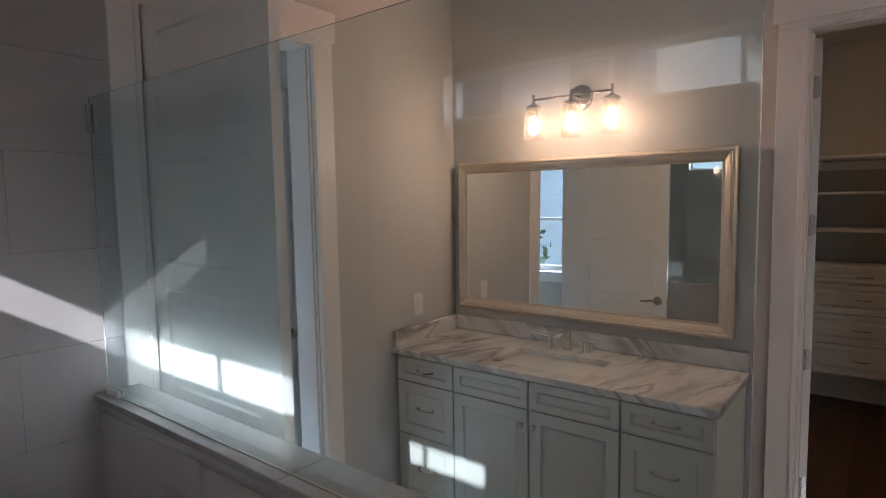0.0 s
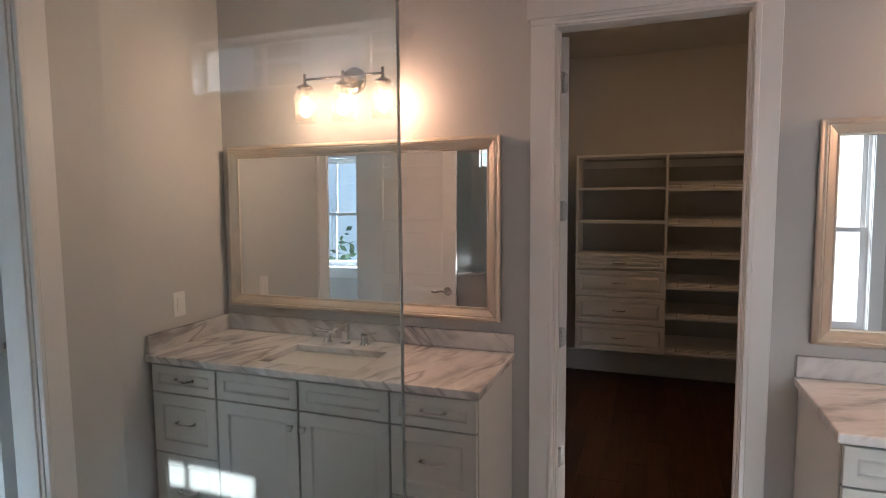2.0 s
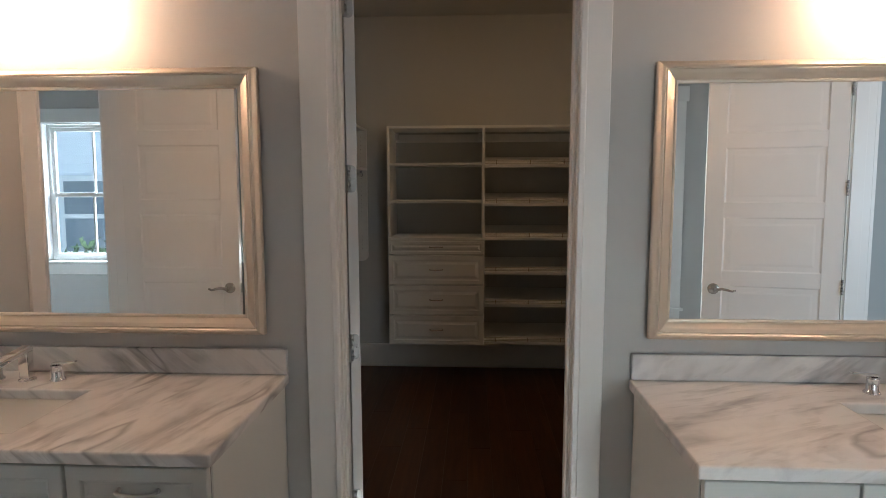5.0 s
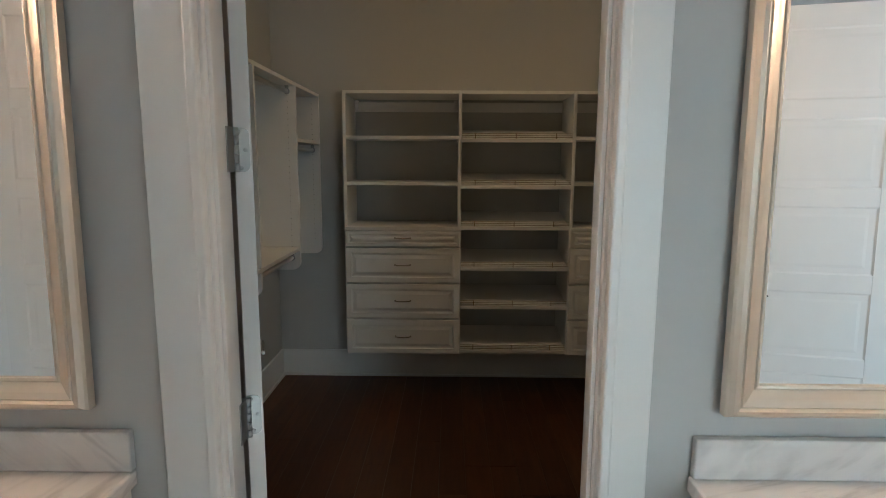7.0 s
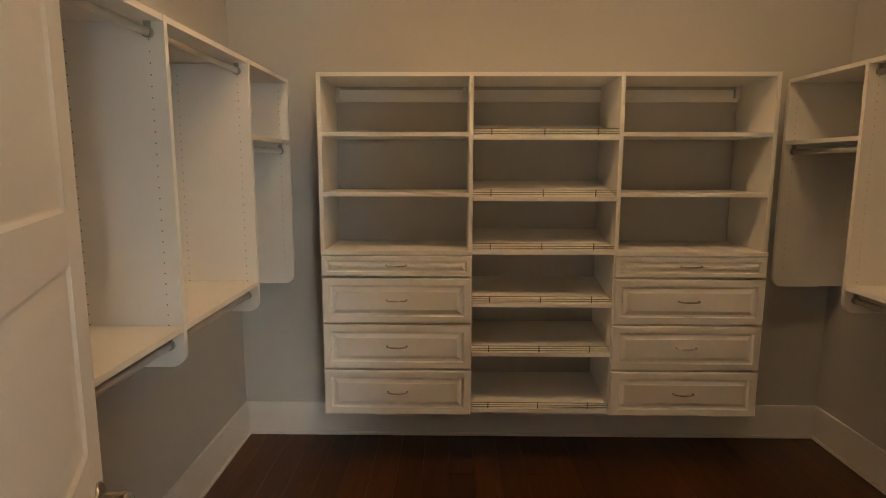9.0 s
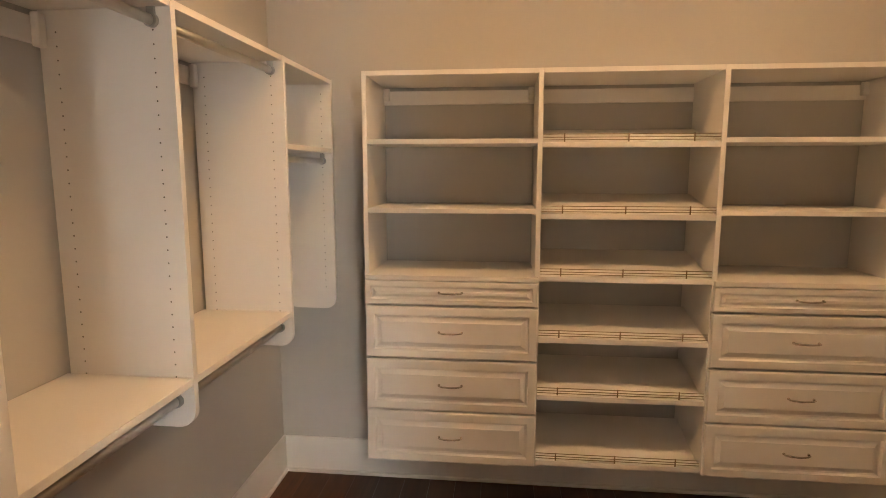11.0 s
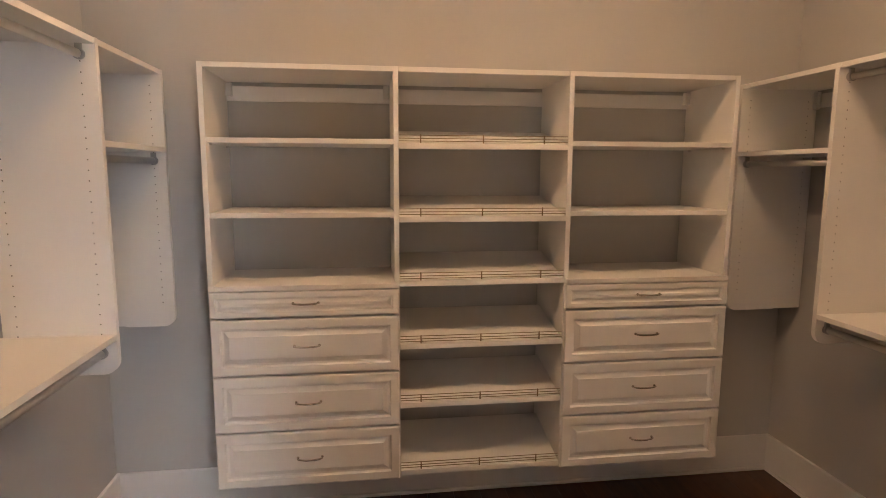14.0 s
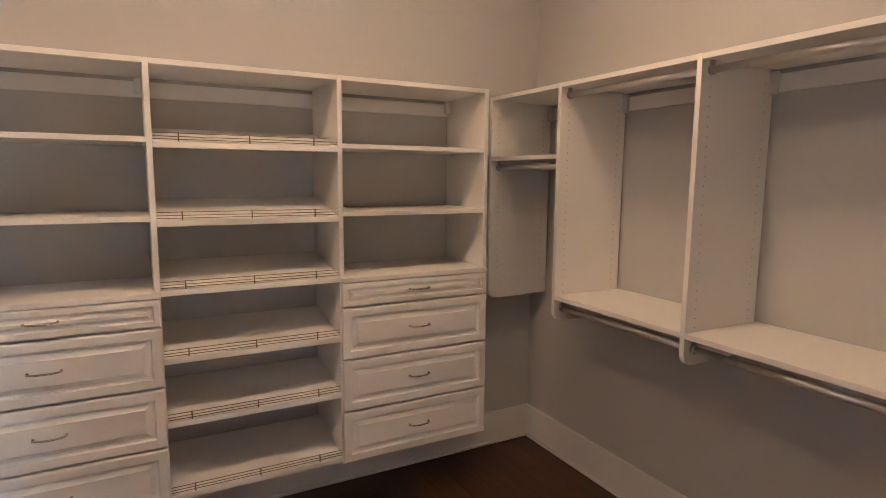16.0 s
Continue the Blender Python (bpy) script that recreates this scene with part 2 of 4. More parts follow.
def tube(bm, points, radius, sides=12):
    """A round bar along points."""
    pts = [Vector(p) for p in points]
    rings = []
    up = Vector((0, 0, 1))
    for i, p in enumerate(pts):
        d = (pts[min(i + 1, len(pts) - 1)] - pts[max(i - 1, 0)]).normalized()
        a = d.cross(up if abs(d.z) < 0.95 else Vector((1, 0, 0))).normalized()
        b = d.cross(a)
        r = radius[i] if isinstance(radius, (list, tuple)) else radius
        rings.append([bm.verts.new(p + (a * math.cos(k * math.tau / sides) + b * math.sin(k * math.tau / sides)) * r) for k in range(sides)])
    for u, v in zip(rings, rings[1:]):
        for k in range(sides):
            f = bm.faces.new((u[k], u[(k + 1) % sides], v[(k + 1) % sides], v[k]))
            f.smooth = True
    bm.faces.new(rings[0][::-1])
    bm.faces.new(rings[-1])
    return bm


def lathe(bm, profile, centre=(0, 0, 0), sides=24, axis="z", closed=True):
    """A turned shape from (radius, height) pairs; axis z up or y towards -y."""
    rings = []
    for r, h in profile:
        ring = []
        for k in range(sides):
            a = k * math.tau / sides
            c, s = r * math.cos(a), r * math.sin(a)
            p = (c, s, h) if axis == "z" else (c, -h, s)
            ring.append(bm.verts.new(Vector(p) + Vector(centre)))
        rings.append(ring)
    for u, v in zip(rings, rings[1:]):
        for k in range(sides):
            f = bm.faces.new((u[k], u[(k + 1) % sides], v[(k + 1) % sides], v[k]))
            f.smooth = True
    if closed:
        bm.faces.new(rings[0][::-1])
        bm.faces.new(rings[-1])
    return bm


def rings(bm, x0, x1, z0, z1, profile, y=0.0, cap=True, back=True):
    """Nested rectangles in the plane y, each (inset, depth towards +y), with faces between; a moulded front that looks to -y."""
    loops = []
    for inset, depth in profile:
        loops.append([bm.verts.new((px, y + depth, pz)) for px, pz in ((x0 + inset, z0 + inset), (x1 - inset, z0 + inset), (x1 - inset, z1 - inset), (x0 + inset, z1 - inset))])
    for u, v in zip(loops, loops[1:]):
        for k in range(4):
            bm.faces.new((u[k], u[(k + 1) % 4], v[(k + 1) % 4], v[k]))
    if cap:
        bm.faces.new(loops[-1])
    if cap and back:
        bm.faces.new(loops[0][::-1])
    return bm


def finish(name, bm, material):
    bmesh.ops.recalc_face_normals(bm, faces=bm.faces[:])
    mesh = bpy.data.meshes.new(name)
    bm.to_mesh(mesh)
    bm.free()
    mesh.materials.append(material)
    return new(name, mesh)


def part(name, bm, material, parent, label=""):
    ob = finish(name, bm, material)
    ob.parent = parent
    if label:
        ob["label"] = label
    return ob


def thing(name, place, label, category, group=""):
    """An Empty at the base of a thing, for its parts; parts are made in the thing's own metres."""
    ob = new(name)
    ob.matrix_world = place if isinstance(place, Matrix) else Matrix.Translation(place)
    return tagged(ob, label, category, group)


def setting(name, bm, material, label, category):
    return tagged(finish(name, bm, material), label, category, kind="structure")


def wall(name, along, c0, c1, a0, a1, z1, holes, material, label, z0=0.0):
    """A wall along x or y between c0 and c1 in depth, with openings (from, to, bottom, top)."""
    bm = bmesh.new()

    def put(p, q, lo, hi):
        if q - p > 1e-4 and hi - lo > 1e-4:
            box(bm, *((p, q, c0, c1) if along == "x" else (c0, c1, p, q)), lo, hi)
    at = a0
    for h0, h1, lo, hi in sorted(holes):
        put(at, h0, z0, z1)
        put(h0, h1, z0, lo)
        put(h0, h1, hi, z1)
        at = h1
    put(at, a1, z0, z1)
    return setting(name, bm, material, label, "wall")

# ---- structure ----
XL, XR, YB, ZC = -2.14, 2.14, -3.14, 2.795      # bathroom faces and ceiling
CX0, CX1, CY0, CY1 = -1.17, 2.018, 0.094, 2.848  # closet faces
DOOR_H, SIDE_H = 2.295, 2.33

wall("wall_vanity", "x", 0.0, CY0, XL - 0.13, XR + 0.13, ZC, [(-0.435, 0.320, 0, DOOR_H)], WALL, "warm grey painted wall behind the vanities")
wall("wall_left", "y", XL - 0.13, XL, YB, 0.0, ZC, [(-1.757, -1.005, 0, SIDE_H)], WALL, "warm grey painted wall with a doorway")
wall("wall_right", "y", XR, XR + 0.13, YB, 0.0, ZC, [(-1.72, -0.99, 0, DOOR_H)], WALL, "warm grey painted wall with the entrance doorway")
wall("wall_back", "x", YB - 0.15, YB, -4.3, 5.4, ZC, [(-3.76, -2.94, 0.92, 2.12), (-1.68, -0.13, 1.975, 2.175), (0.80, 1.64, 0.55, 2.25)], WALL, "painted outer wall with a transom and two windows")
wall("wall_closet_back", "x", CY1, CY1 + 0.12, CX0 - 0.12, CX1 + 0.12, ZC, [], WALL, "warm grey painted closet wall")
wall("wall_closet_left", "y", CX0 - 0.12, CX0, CY0, CY1, ZC, [], WALL, "warm grey painted closet wall")
wall("wall_closet_right", "y", CX1, CX1 + 0.12, CY0, CY1, ZC, [], WALL, "warm grey painted closet wall")
wall("wall_side_room", "y", -4.3, -4.17, YB, 0.0, ZC, [], WALL, "grey painted wall of the side room")
wall("wall_side_room_end", "x", 0.0, 0.125, -4.3, XL - 0.13, ZC, [], WALL, "grey painted end wall of the side room")
wall("wall_bedroom", "y", 5.4, 5.53, YB - 0.15, CY1, ZC, [(0.5, 2.3, 0.8, 2.2)], WALL, "grey painted bedroom wall")
wall("wall_bedroom_end", "x", CY1, CY1 + 0.12, XR + 0.13, 5.53, ZC, [], WALL, "grey painted bedroom end wall")
wall("wall_shower", "y", 0.56, 0.68, YB, -1.93, ZC, [], TILE, "tiled shower side wall")
wall("wall_bedroom_side", "y", XR, XR + 0.13, CY0, CY1 + 0.12, ZC, [], WALL, "grey painted bedroom side wall")
setting("floor_bedroom", box(bmesh.new(), XR, 5.53, 0.06, CY1 + 0.12, -0.12, 0.0), FTILE, "pale bedroom floor", "floor")
setting("ceiling", box(bmesh.new(), -4.3, 5.53, YB - 0.15, CY1 + 0.12, ZC, ZC + 0.12), CEIL, "flat white painted ceiling", "ceiling")
setting("floor_bath", box(bmesh.new(), -4.3, 5.53, YB - 0.15, 0.06, -0.12, 0.0), FTILE, "pale tiled bathroom floor", "floor")
floor_closet = setting("floor_closet", box(bmesh.new(), CX0 - 0.12, CX1 + 0.12, 0.06, CY1 + 0.12, -0.12, -0.008), GAP, "dark stained oak plank floor", "floor")


def baseboard(name, x0, x1, y0, y1):
    """A tall flat baseboard with an eased top edge and a small shoe along its foot."""
    bm = box(bmesh.new(), x0, x1, y0, y1, 0.0, 0.187, 0.004)
    return setting(name, bm, TRIM, "tall white painted baseboard", "baseboard")


baseboard("baseboard_closet_back", CX0 + 0.016, CX1 - 0.016, CY1 - 0.016, CY1)
baseboard("baseboard_closet_left", CX0, CX0 + 0.016, CY0, CY1)
baseboard("baseboard_closet_right", CX1 - 0.016, CX1, CY0, CY1)
baseboard("baseboard_vanity", -0.600, -0.526, -0.016, 0.0)
baseboard("baseboard_vanity_right", 0.397, 0.49, -0.016, 0.0)
baseboard("baseboard_left", XL, XL + 0.016, -0.88, -0.56)
shoe = bmesh.new()
box(shoe, CX0 + 0.016, CX1 - 0.016, CY1 - 0.030, CY1 - 0.016, 0, 0.018, 0.005)
setting("trim_shoe_back", shoe, TRIM, "white painted shoe moulding", "trim")
shoe = bmesh.new()
box(shoe, CX1 - 0.030, CX1 - 0.016, CY0, CY1 - 0.030, 0, 0.018, 0.005)
setting("trim_shoe_right", shoe, TRIM, "white painted shoe moulding", "trim")
shoe = bmesh.new()
box(shoe, CX0 + 0.016, CX0 + 0.030, CY0, CY1 - 0.030, 0, 0.018, 0.005)
setting("trim_shoe_left", shoe, TRIM, "white painted shoe moulding", "trim")


def casing(name, m, a0, a1, top, depth, both=True, ext=(0.070, 0.070)):
    """Jambs, stops, flat casings and a taller head around a doorway; local x runs along the wall, the face looks to -y, the wall is depth thick."""
    frame_set = thing(name, m, "white painted door casing with a taller head", "door casing")
    frame_set["kind"] = "structure"
    for s, x in ((-1, a0), (1, a1)):
        part("jamb", box(bmesh.new(), min(x, x - s * 0.02), max(x, x - s * 0.02), -0.002, depth + 0.002, 0, top - 0.02, 0.0015), TRIM, frame_set)
        part("stop", box(bmesh.new(), min(x - s * 0.02, x - s * 0.029), max(x - s * 0.02, x - s * 0.029), 0.012, depth - 0.045, 0, top - 0.032, 0.002), TRIM, frame_set)
        for face in ((-1, 1) if both else (-1,)):
            bm = bmesh.new()
            y = -0.002 if face < 0 else depth + 0.002
            lo, hi = (x - 0.014, x + ext[1]) if s > 0 else (x - ext[0], x + 0.014)
            box(bm, lo, hi, min(y, y + face * 0.018), max(y, y + face * 0.018), 0, top - 0.012, 0.003)
            inner = x - s * 0.015
            box(bm, min(inner, inner + s * 0.020), max(inner, inner + s * 0.020), min(y, y + face * 0.026), max(y, y + face * 0.026), 0, top - 0.012, 0.005)
            part("side_casing", bm, TRIM, frame_set)
    part("head_jamb", box(bmesh.new(), a0, a1, -0.002, depth + 0.002, top - 0.02, top, 0.0015), TRIM, frame_set)
    for face in ((-1, 1) if both else (-1,)):
        y = -0.002 if face < 0 else depth + 0.002
        bm = bmesh.new()
        box(bm, a0 - ext[0] - 0.018, a1 + ext[1] + 0.018, min(y, y + face * 0.022), max(y, y + face * 0.022), top + 0.016, top + 0.145, 0.003)
        box(bm, a0 + 0.014, a1 - 0.014, min(y, y + face * 0.026), max(y, y + face * 0.026), top - 0.014, top + 0.002, 0.005)
        box(bm, a0 - ext[0], a1 + ext[1], min(y, y + face * 0.018), max(y, y + face * 0.018), top - 0.012, top + 0.016, 0.002)
        part("head_casing", bm, TRIM, frame_set)
    return frame_set


casing("trim_closet_door", pose(0, 0, 0), -0.435, 0.320, DOOR_H, CY0, both=False, ext=(0.089, 0.076))
casing("trim_left_door", pose(XL, 0, 0, 0, 0, 90), -1.757, -1.005, SIDE_H, 0.13, ext=(0.085, 0.095))
casing("trim_right_door", pose(XR, 0, 0, 0, 0, -90), 0.99, 1.72, DOOR_H, 0.13)


def lever(parent, x, z, y, s, face, name="lever"):
    """A rosette and a wave lever; s: the way it points along x; face: -1 looks to -y."""
    bm = lathe(bmesh.new(), [(0.033, 0.0), (0.033, 0.004), (0.028, 0.009), (0.014, 0.012), (0.011, 0.045)], axis="y")
    k = [(0, -0.045, 0), (0.012 * s, -0.050, 0.002), (0.04 * s, -0.050, 0.006), (0.07 * s, -0.048, 0.0), (0.095 * s, -0.047, -0.007), (0.115 * s, -0.047, 0.0)]
    tube(bm, k, [0.010, 0.010, 0.009, 0.008, 0.007, 0.006], 10)
    for v in bm.verts:
        v.co = (v.co.x + x, y + v.co.y * (-face), v.co.z + z)
    return part(name, bm, NICKEL, parent, "brushed nickel lever handle")


def door(name, m, width, height, label, hinges=(2.075, 1.518, 0.95, 0.39), hinge_y=0.0, leaf=0.035):
    """A five-panel door hung at local x=0, its leaf along +x, thickness along +y; levers on both faces."""
    d = thing(name, m, label, "door")
    d["kind"] = "structure"
    st, rail, lo, hi = 0.105, 0.085, 0.19, 0.115
    ph = (height - lo - hi - 4 * rail) / 5
    z0 = 0.012
    for p, q in ((0.003, st), (width - st, width)):
        part("stile", box(bmesh.new(), p, q, 0, leaf, z0, height, 0.0015), DOORW, d)
    z = z0 + lo
    spans = []
    for i in range(5):
        spans.append((z, z + ph))
        z += ph + rail
    rails = [(z0, spans[0][0])] + [(spans[i][1], spans[i + 1][0]) for i in range(4)] + [(spans[4][1], height)]
    for a, b in rails:
        part("rail", box(bmesh.new(), st, width - st, 0.0004, leaf - 0.0004, a, b), DOORW, d)
    for a, b in spans:
        p = bmesh.new()
        prof = [(0.0, 0.0006), (0.003, 0.0020), (0.008, 0.0045), (0.011, 0.0052), (0.036, 0.0052), (0.050, 0.0040)]
        rings(p, st - 0.001, width - st + 0.001, a - 0.001, b + 0.001, prof, 0.0, back=False)
        q = bmesh.new()
        rings(q, st - 0.001, width - st + 0.001, a - 0.001, b + 0.001, [(i, -k) for i, k in prof], leaf, back=False)
        join(p, q)
        part("panel", p, DOORW, d)
    lever(d, width - 0.062, 0.915, 0.0, -1, -1)
    lever(d, width - 0.062, 0.915, leaf, -1, 1)
    bm = box(bmesh.new(), width - 0.0008, width + 0.0012, leaf / 2 - 0.012, leaf / 2 + 0.012, 0.885, 0.945, 0.0005)
    part("latch_plate", bm, SATIN, d)
    for hz in hinges:
        part("hinge", hinge_mesh(hz, leaf, hinge_y), SATIN, d, "satin steel butt hinge with rounded corners")
    return d


def hinge_mesh(hz, leaf, hy):
    bm = bmesh.new()
    # leaf on the door's edge with rounded outer corners, knuckle barrel, screws
    h, w = 0.089, leaf * 0.86
    top = [(w - 0.014 + 0.014 * math.cos(radians(90 - k * 22.5)), h / 2 - 0.014 + 0.014 * math.sin(radians(90 - k * 22.5))) for k in range(5)]
    bot = [(w - 0.014 + 0.014 * math.cos(radians(-k * 22.5)), -h / 2 + 0.014 + 0.014 * math.sin(radians(-k * 22.5))) for k in range(5)]
    loop = [(0.0, h / 2)] + top + bot + [(0.0, -h / 2)]
    a = [bm.verts.new((0.003, hy + y if hy == 0 else hy - y, hz + z)) for y, z in loop]
    b = [bm.verts.new((0.0, hy + y if hy == 0 else hy - y, hz + z)) for y, z in loop]
    bm.faces.new(a)
    bm.faces.new(b[::-1])
    for k in range(len(a)):
        bm.faces.new((a[k], b[k], b[(k + 1) % len(a)], a[(k + 1) % len(a)]))
    for k in range(5):
        z = hz - h / 2 + k * h / 5
        tube(bm, [(-0.004, hy - 0.006 if hy == 0 else hy + 0.006, z + 0.0006), (-0.004, hy - 0.006 if hy == 0 else hy + 0.006, z + h / 5 - 0.0006)], 0.0065, 12)
    for sy, sz in ((0.010, 0.036), (0.022, 0.0), (0.013, -0.036)):
        lathe(bm, [(0.0042, 0), (0.0042, 0.0012), (0.002, 0.0016)], sides=10)
        for v in bm.verts[-30:]:
            c = v.co.copy()
            yy = hy + sy if hy == 0 else hy - sy
            v.co = (-c.z, yy + c.x, hz + sz + c.y)
    return bm


# doors: the closet's stands wide open into the closet, the others stand open into the bathroom
OPEN = 113.5
door("door_closet", pose(-0.415, 0.121, 0, 0, 0, OPEN) @ pose(0.008, -0.035, 0), 0.700, DOOR_H - 0.025, "white five-panel door standing open into the closet", hinge_y=0.035)
door("door_left", pose(XL - 0.004, -1.735, 0, 0, 0, 0), 0.714, SIDE_H - 0.025, "white five-panel door standing open into the bathroom", hinges=(2.12, 1.545, 0.97, 0.39), hinge_y=0.0)
door("door_right", pose(2.11, -1.66, 0, 0, 0, 193), 0.735, DOOR_H - 0.025, "white five-panel entrance door standing open", hinge_y=0.0)
door("door_side_room", pose(-2.82, -0.03, 0, 0, 0, 270), 0.74, DOOR_H - 0.025, "white five-panel door standing open in the side room")

# hinge leaves on the closet's jamb
for hz in (2.075, 1.518, 0.95, 0.39):
    bm = box(bmesh.new(), -0.4155, -0.4125, 0.080, 0.116, hz - 0.0445, hz + 0.0445, 0.001)
    for k in range(5):
        tube(bm, [(-0.411, 0.1205, hz - 0.0445 + k * 0.0178 + 0.0006), (-0.411, 0.1205, hz - 0.0445 + (k + 1) * 0.0178 - 0.0006)], 0.0062, 12)
    tagged(finish("hinge_leaf", bm, SATIN), "satin steel hinge leaf on the door jamb", "hinge", "hinge leaves on the closet jamb")
# hinge leaves on the left doorway's jamb
for hz in (2.12, 1.545, 0.97, 0.39):
    bm = box(bmesh.new(), -2.186, -2.143, -1.7375, -1.7335, hz - 0.05, hz + 0.05, 0.001)
    tagged(finish("hinge_leaf", bm, SATIN), "satin steel hinge leaf on the side room jamb", "hinge", "hinge leaves on the side room jamb")
# hinge leaves on the entrance jamb
for hz in (2.075, 1.518, 0.95, 0.39):
    bm = box(bmesh.new(), 2.141, 2.180, -1.7145, -1.7115, hz - 0.05, hz + 0.05, 0.001)
    tagged(finish("hinge_leaf", bm, SATIN), "satin steel hinge leaf on the entrance jamb", "hinge", "hinge leaves on the entrance jamb")
# strike plate on the left doorway's jamb
bm = box(bmesh.new(), -2.20, -2.165, -1.0285, -1.0245, 0.895, 0.955, 0.001)
tagged(finish("strike_plate", bm, SATIN), "satin steel strike plate on a door jamb", "strike plate")


def window(name, x0, x1, z0, z1, label, sash=True, cols=(), inner=True, fr=0.03):
    """A white window set in the back wall's opening, with a stool and casings inside, sashes, muntins and panes."""
    w = thing(name, (0, YB, 0), label, "window")
    w["kind"] = "structure"
    d0, d1 = -0.12, -0.06
    bm = bmesh.new()
    box(bm, x0, x0 + fr, d0, d1, z0, z1, 0.003)
    box(bm, x1 - fr, x1, d0, d1, z0, z1, 0.003)
    box(bm, x0 + fr, x1 - fr, d0, d1, z1 - fr, z1, 0.003)
    box(bm, x0 + fr, x1 - fr, d0, d1, z0, z0 + fr, 0.003)
    part("window_frame", bm, TRIM, w)
    bm = bmesh.new()
    box(bm, x0, x0 + 0.008, d1, 0, z0, z1)
    box(bm, x1 - 0.008, x1, d1, 0, z0, z1)
    box(bm, x0 + 0.008, x1 - 0.008, d1, 0, z1 - 0.008, z1)
    part("reveal", bm, TRIM, w)
    if inner:
        bm = bmesh.new()
        box(bm, x0 - 0.09, x0 + 0.004, 0.001, 0.019, z0, z1, 0.003)
        box(bm, x1 - 0.004, x1 + 0.09, 0.001, 0.019, z0, z1, 0.003)
        box(bm, x0 - 0.11, x1 + 0.11, 0.001, 0.023, z1 + 0.0005, z1 + 0.12, 0.003)
        box(bm, x0 - 0.09, x1 + 0.09, 0.001, 0.017, z0 - 0.12, z0 - 0.026, 0.003)
        part("casing", bm, TRIM, w)
        part("window_sill", box(bmesh.new(), x0 - 0.11, x1 + 0.11, d1, 0.045, z0 - 0.025, z0 - 0.0005, 0.005), TRIM, w)
    a, b = x0 + fr, x1 - fr
    lo, hi = z0 + fr, z1 - fr
    spans = [(lo, hi, -0.085)]
    if sash:
        mid = (z0 + z1) / 2 - 0.02
        spans = [(lo, mid + 0.02, -0.075), (mid - 0.02, hi, -0.10)]
    for s0, s1, yy in spans:
        bm = bmesh.new()
        t = 0.035 if sash else 0.012
        box(bm, a, a + t, yy, yy + 0.024, s0, s1, 0.003)
        box(bm, b - t, b, yy, yy + 0.024, s0, s1, 0.003)
        box(bm, a + t, b - t, yy, yy + 0.024, s0, s0 + t, 0.003)
        box(bm, a + t, b - t, yy, yy + 0.024, s1 - t, s1, 0.003)
        for c in cols:
            box(bm, c - 0.009, c + 0.009, yy + 0.002, yy + 0.022, s0 + t, s1 - t, 0.003)
        sh = part("sash", bm, TRIM, w)
        pn = part("pane", box(bmesh.new(), a + t - 0.004, b - t + 0.004, yy + 0.010, yy + 0.014, s0 + t - 0.004, s1 - t + 0.004), PANE, sh)
        pn.visible_shadow = False
    return w


window("window_transom", -1.68, -0.13, 1.975, 2.175, "long white transom window above the shower", sash=False, cols=(-1.400, -0.965, -0.530), inner=False, fr=0.012)
window("window_side_room", -3.76, -2.94, 0.92, 2.12, "white double-hung window in the side room", cols=(-3.35,))
window("window_bath", 0.80, 1.64, 0.55, 2.25, "tall white double-hung bathroom window")

# ---- shower ----
KN0, KN1, KX1, KZ = -1.945, -1.812, -0.276, 1.05
knee = setting("wall_knee", box(bmesh.new(), XL, KX1 - 0.012, KN0 + 0.010, KN1 - 0.010, 0.0, KZ - 0.022), GROUT, "low tiled shower wall", "shower wall")

GX, GE = -1.912, -0.270
glass = thing("shower_glass_panel", (XL, GX, KZ), "clear frameless shower glass panel on the low wall", "glass panel")
g = part("glass", box(bmesh.new(), 0.032, GE - XL, -0.0038, 0.0038, 0.002, 0.93, 0.001), GLASS, glass)
g.visible_shadow = False
g.data.materials.append(GLASS_EDGE)
for f in g.data.polygons:
    if f.center.x > GE - XL - 0.0025 and abs(f.normal.y) < 0.9:
        f.material_index = 1
for cx, cz, w, h in ((0.044, 0.865, 0.020, 0.085), (0.085, 0.012, 0.085, 0.022)):
    bm = bmesh.new()
    box(bm, cx - w / 2, cx + w / 2, -0.016, -0.0038, cz - h / 2, cz + h / 2, 0.003)
    box(bm, cx - w / 2, cx + w / 2, 0.0038, 0.016, cz - h / 2, cz + h / 2, 0.003)
    part("clip", bm, SATIN, glass, "satin steel glass clip")
part("seal", box(bmesh.new(), 0.032, KX1 - XL - 0.004, -0.006, 0.006, 0.0, 0.0025), RUBBER, glass)

# ---- vanities ----


def pull(parent, x, z, y, w=0.105, material=NICKEL, thick=0.0036):
    """An arched bar pull in front of the plane y."""
    bm = bmesh.new()
    pts = [(x - w / 2, y, z), (x - w / 2, y - 0.014, z), (x - w / 2 + 0.012, y - 0.022, z)]
    pts += [(x - w / 2 + 0.012 + (w - 0.024) * k / 6, y - 0.022 - 0.006 * math.sin(math.pi * k / 6), z) for k in range(1, 6)]
    pts += [(x + w / 2 - 0.012, y - 0.022, z), (x + w / 2, y - 0.014, z), (x + w / 2, y, z)]
    tube(bm, pts, thick, 8)
    for s in (-1, 1):
        lathe(bm, [(thick * 1.5, 0), (thick * 1.5, 0.003), (thick, 0.006)], (x + s * w / 2, y, z), 10, "y")
    return part("pull", bm, material, parent, "brushed nickel arched pull")


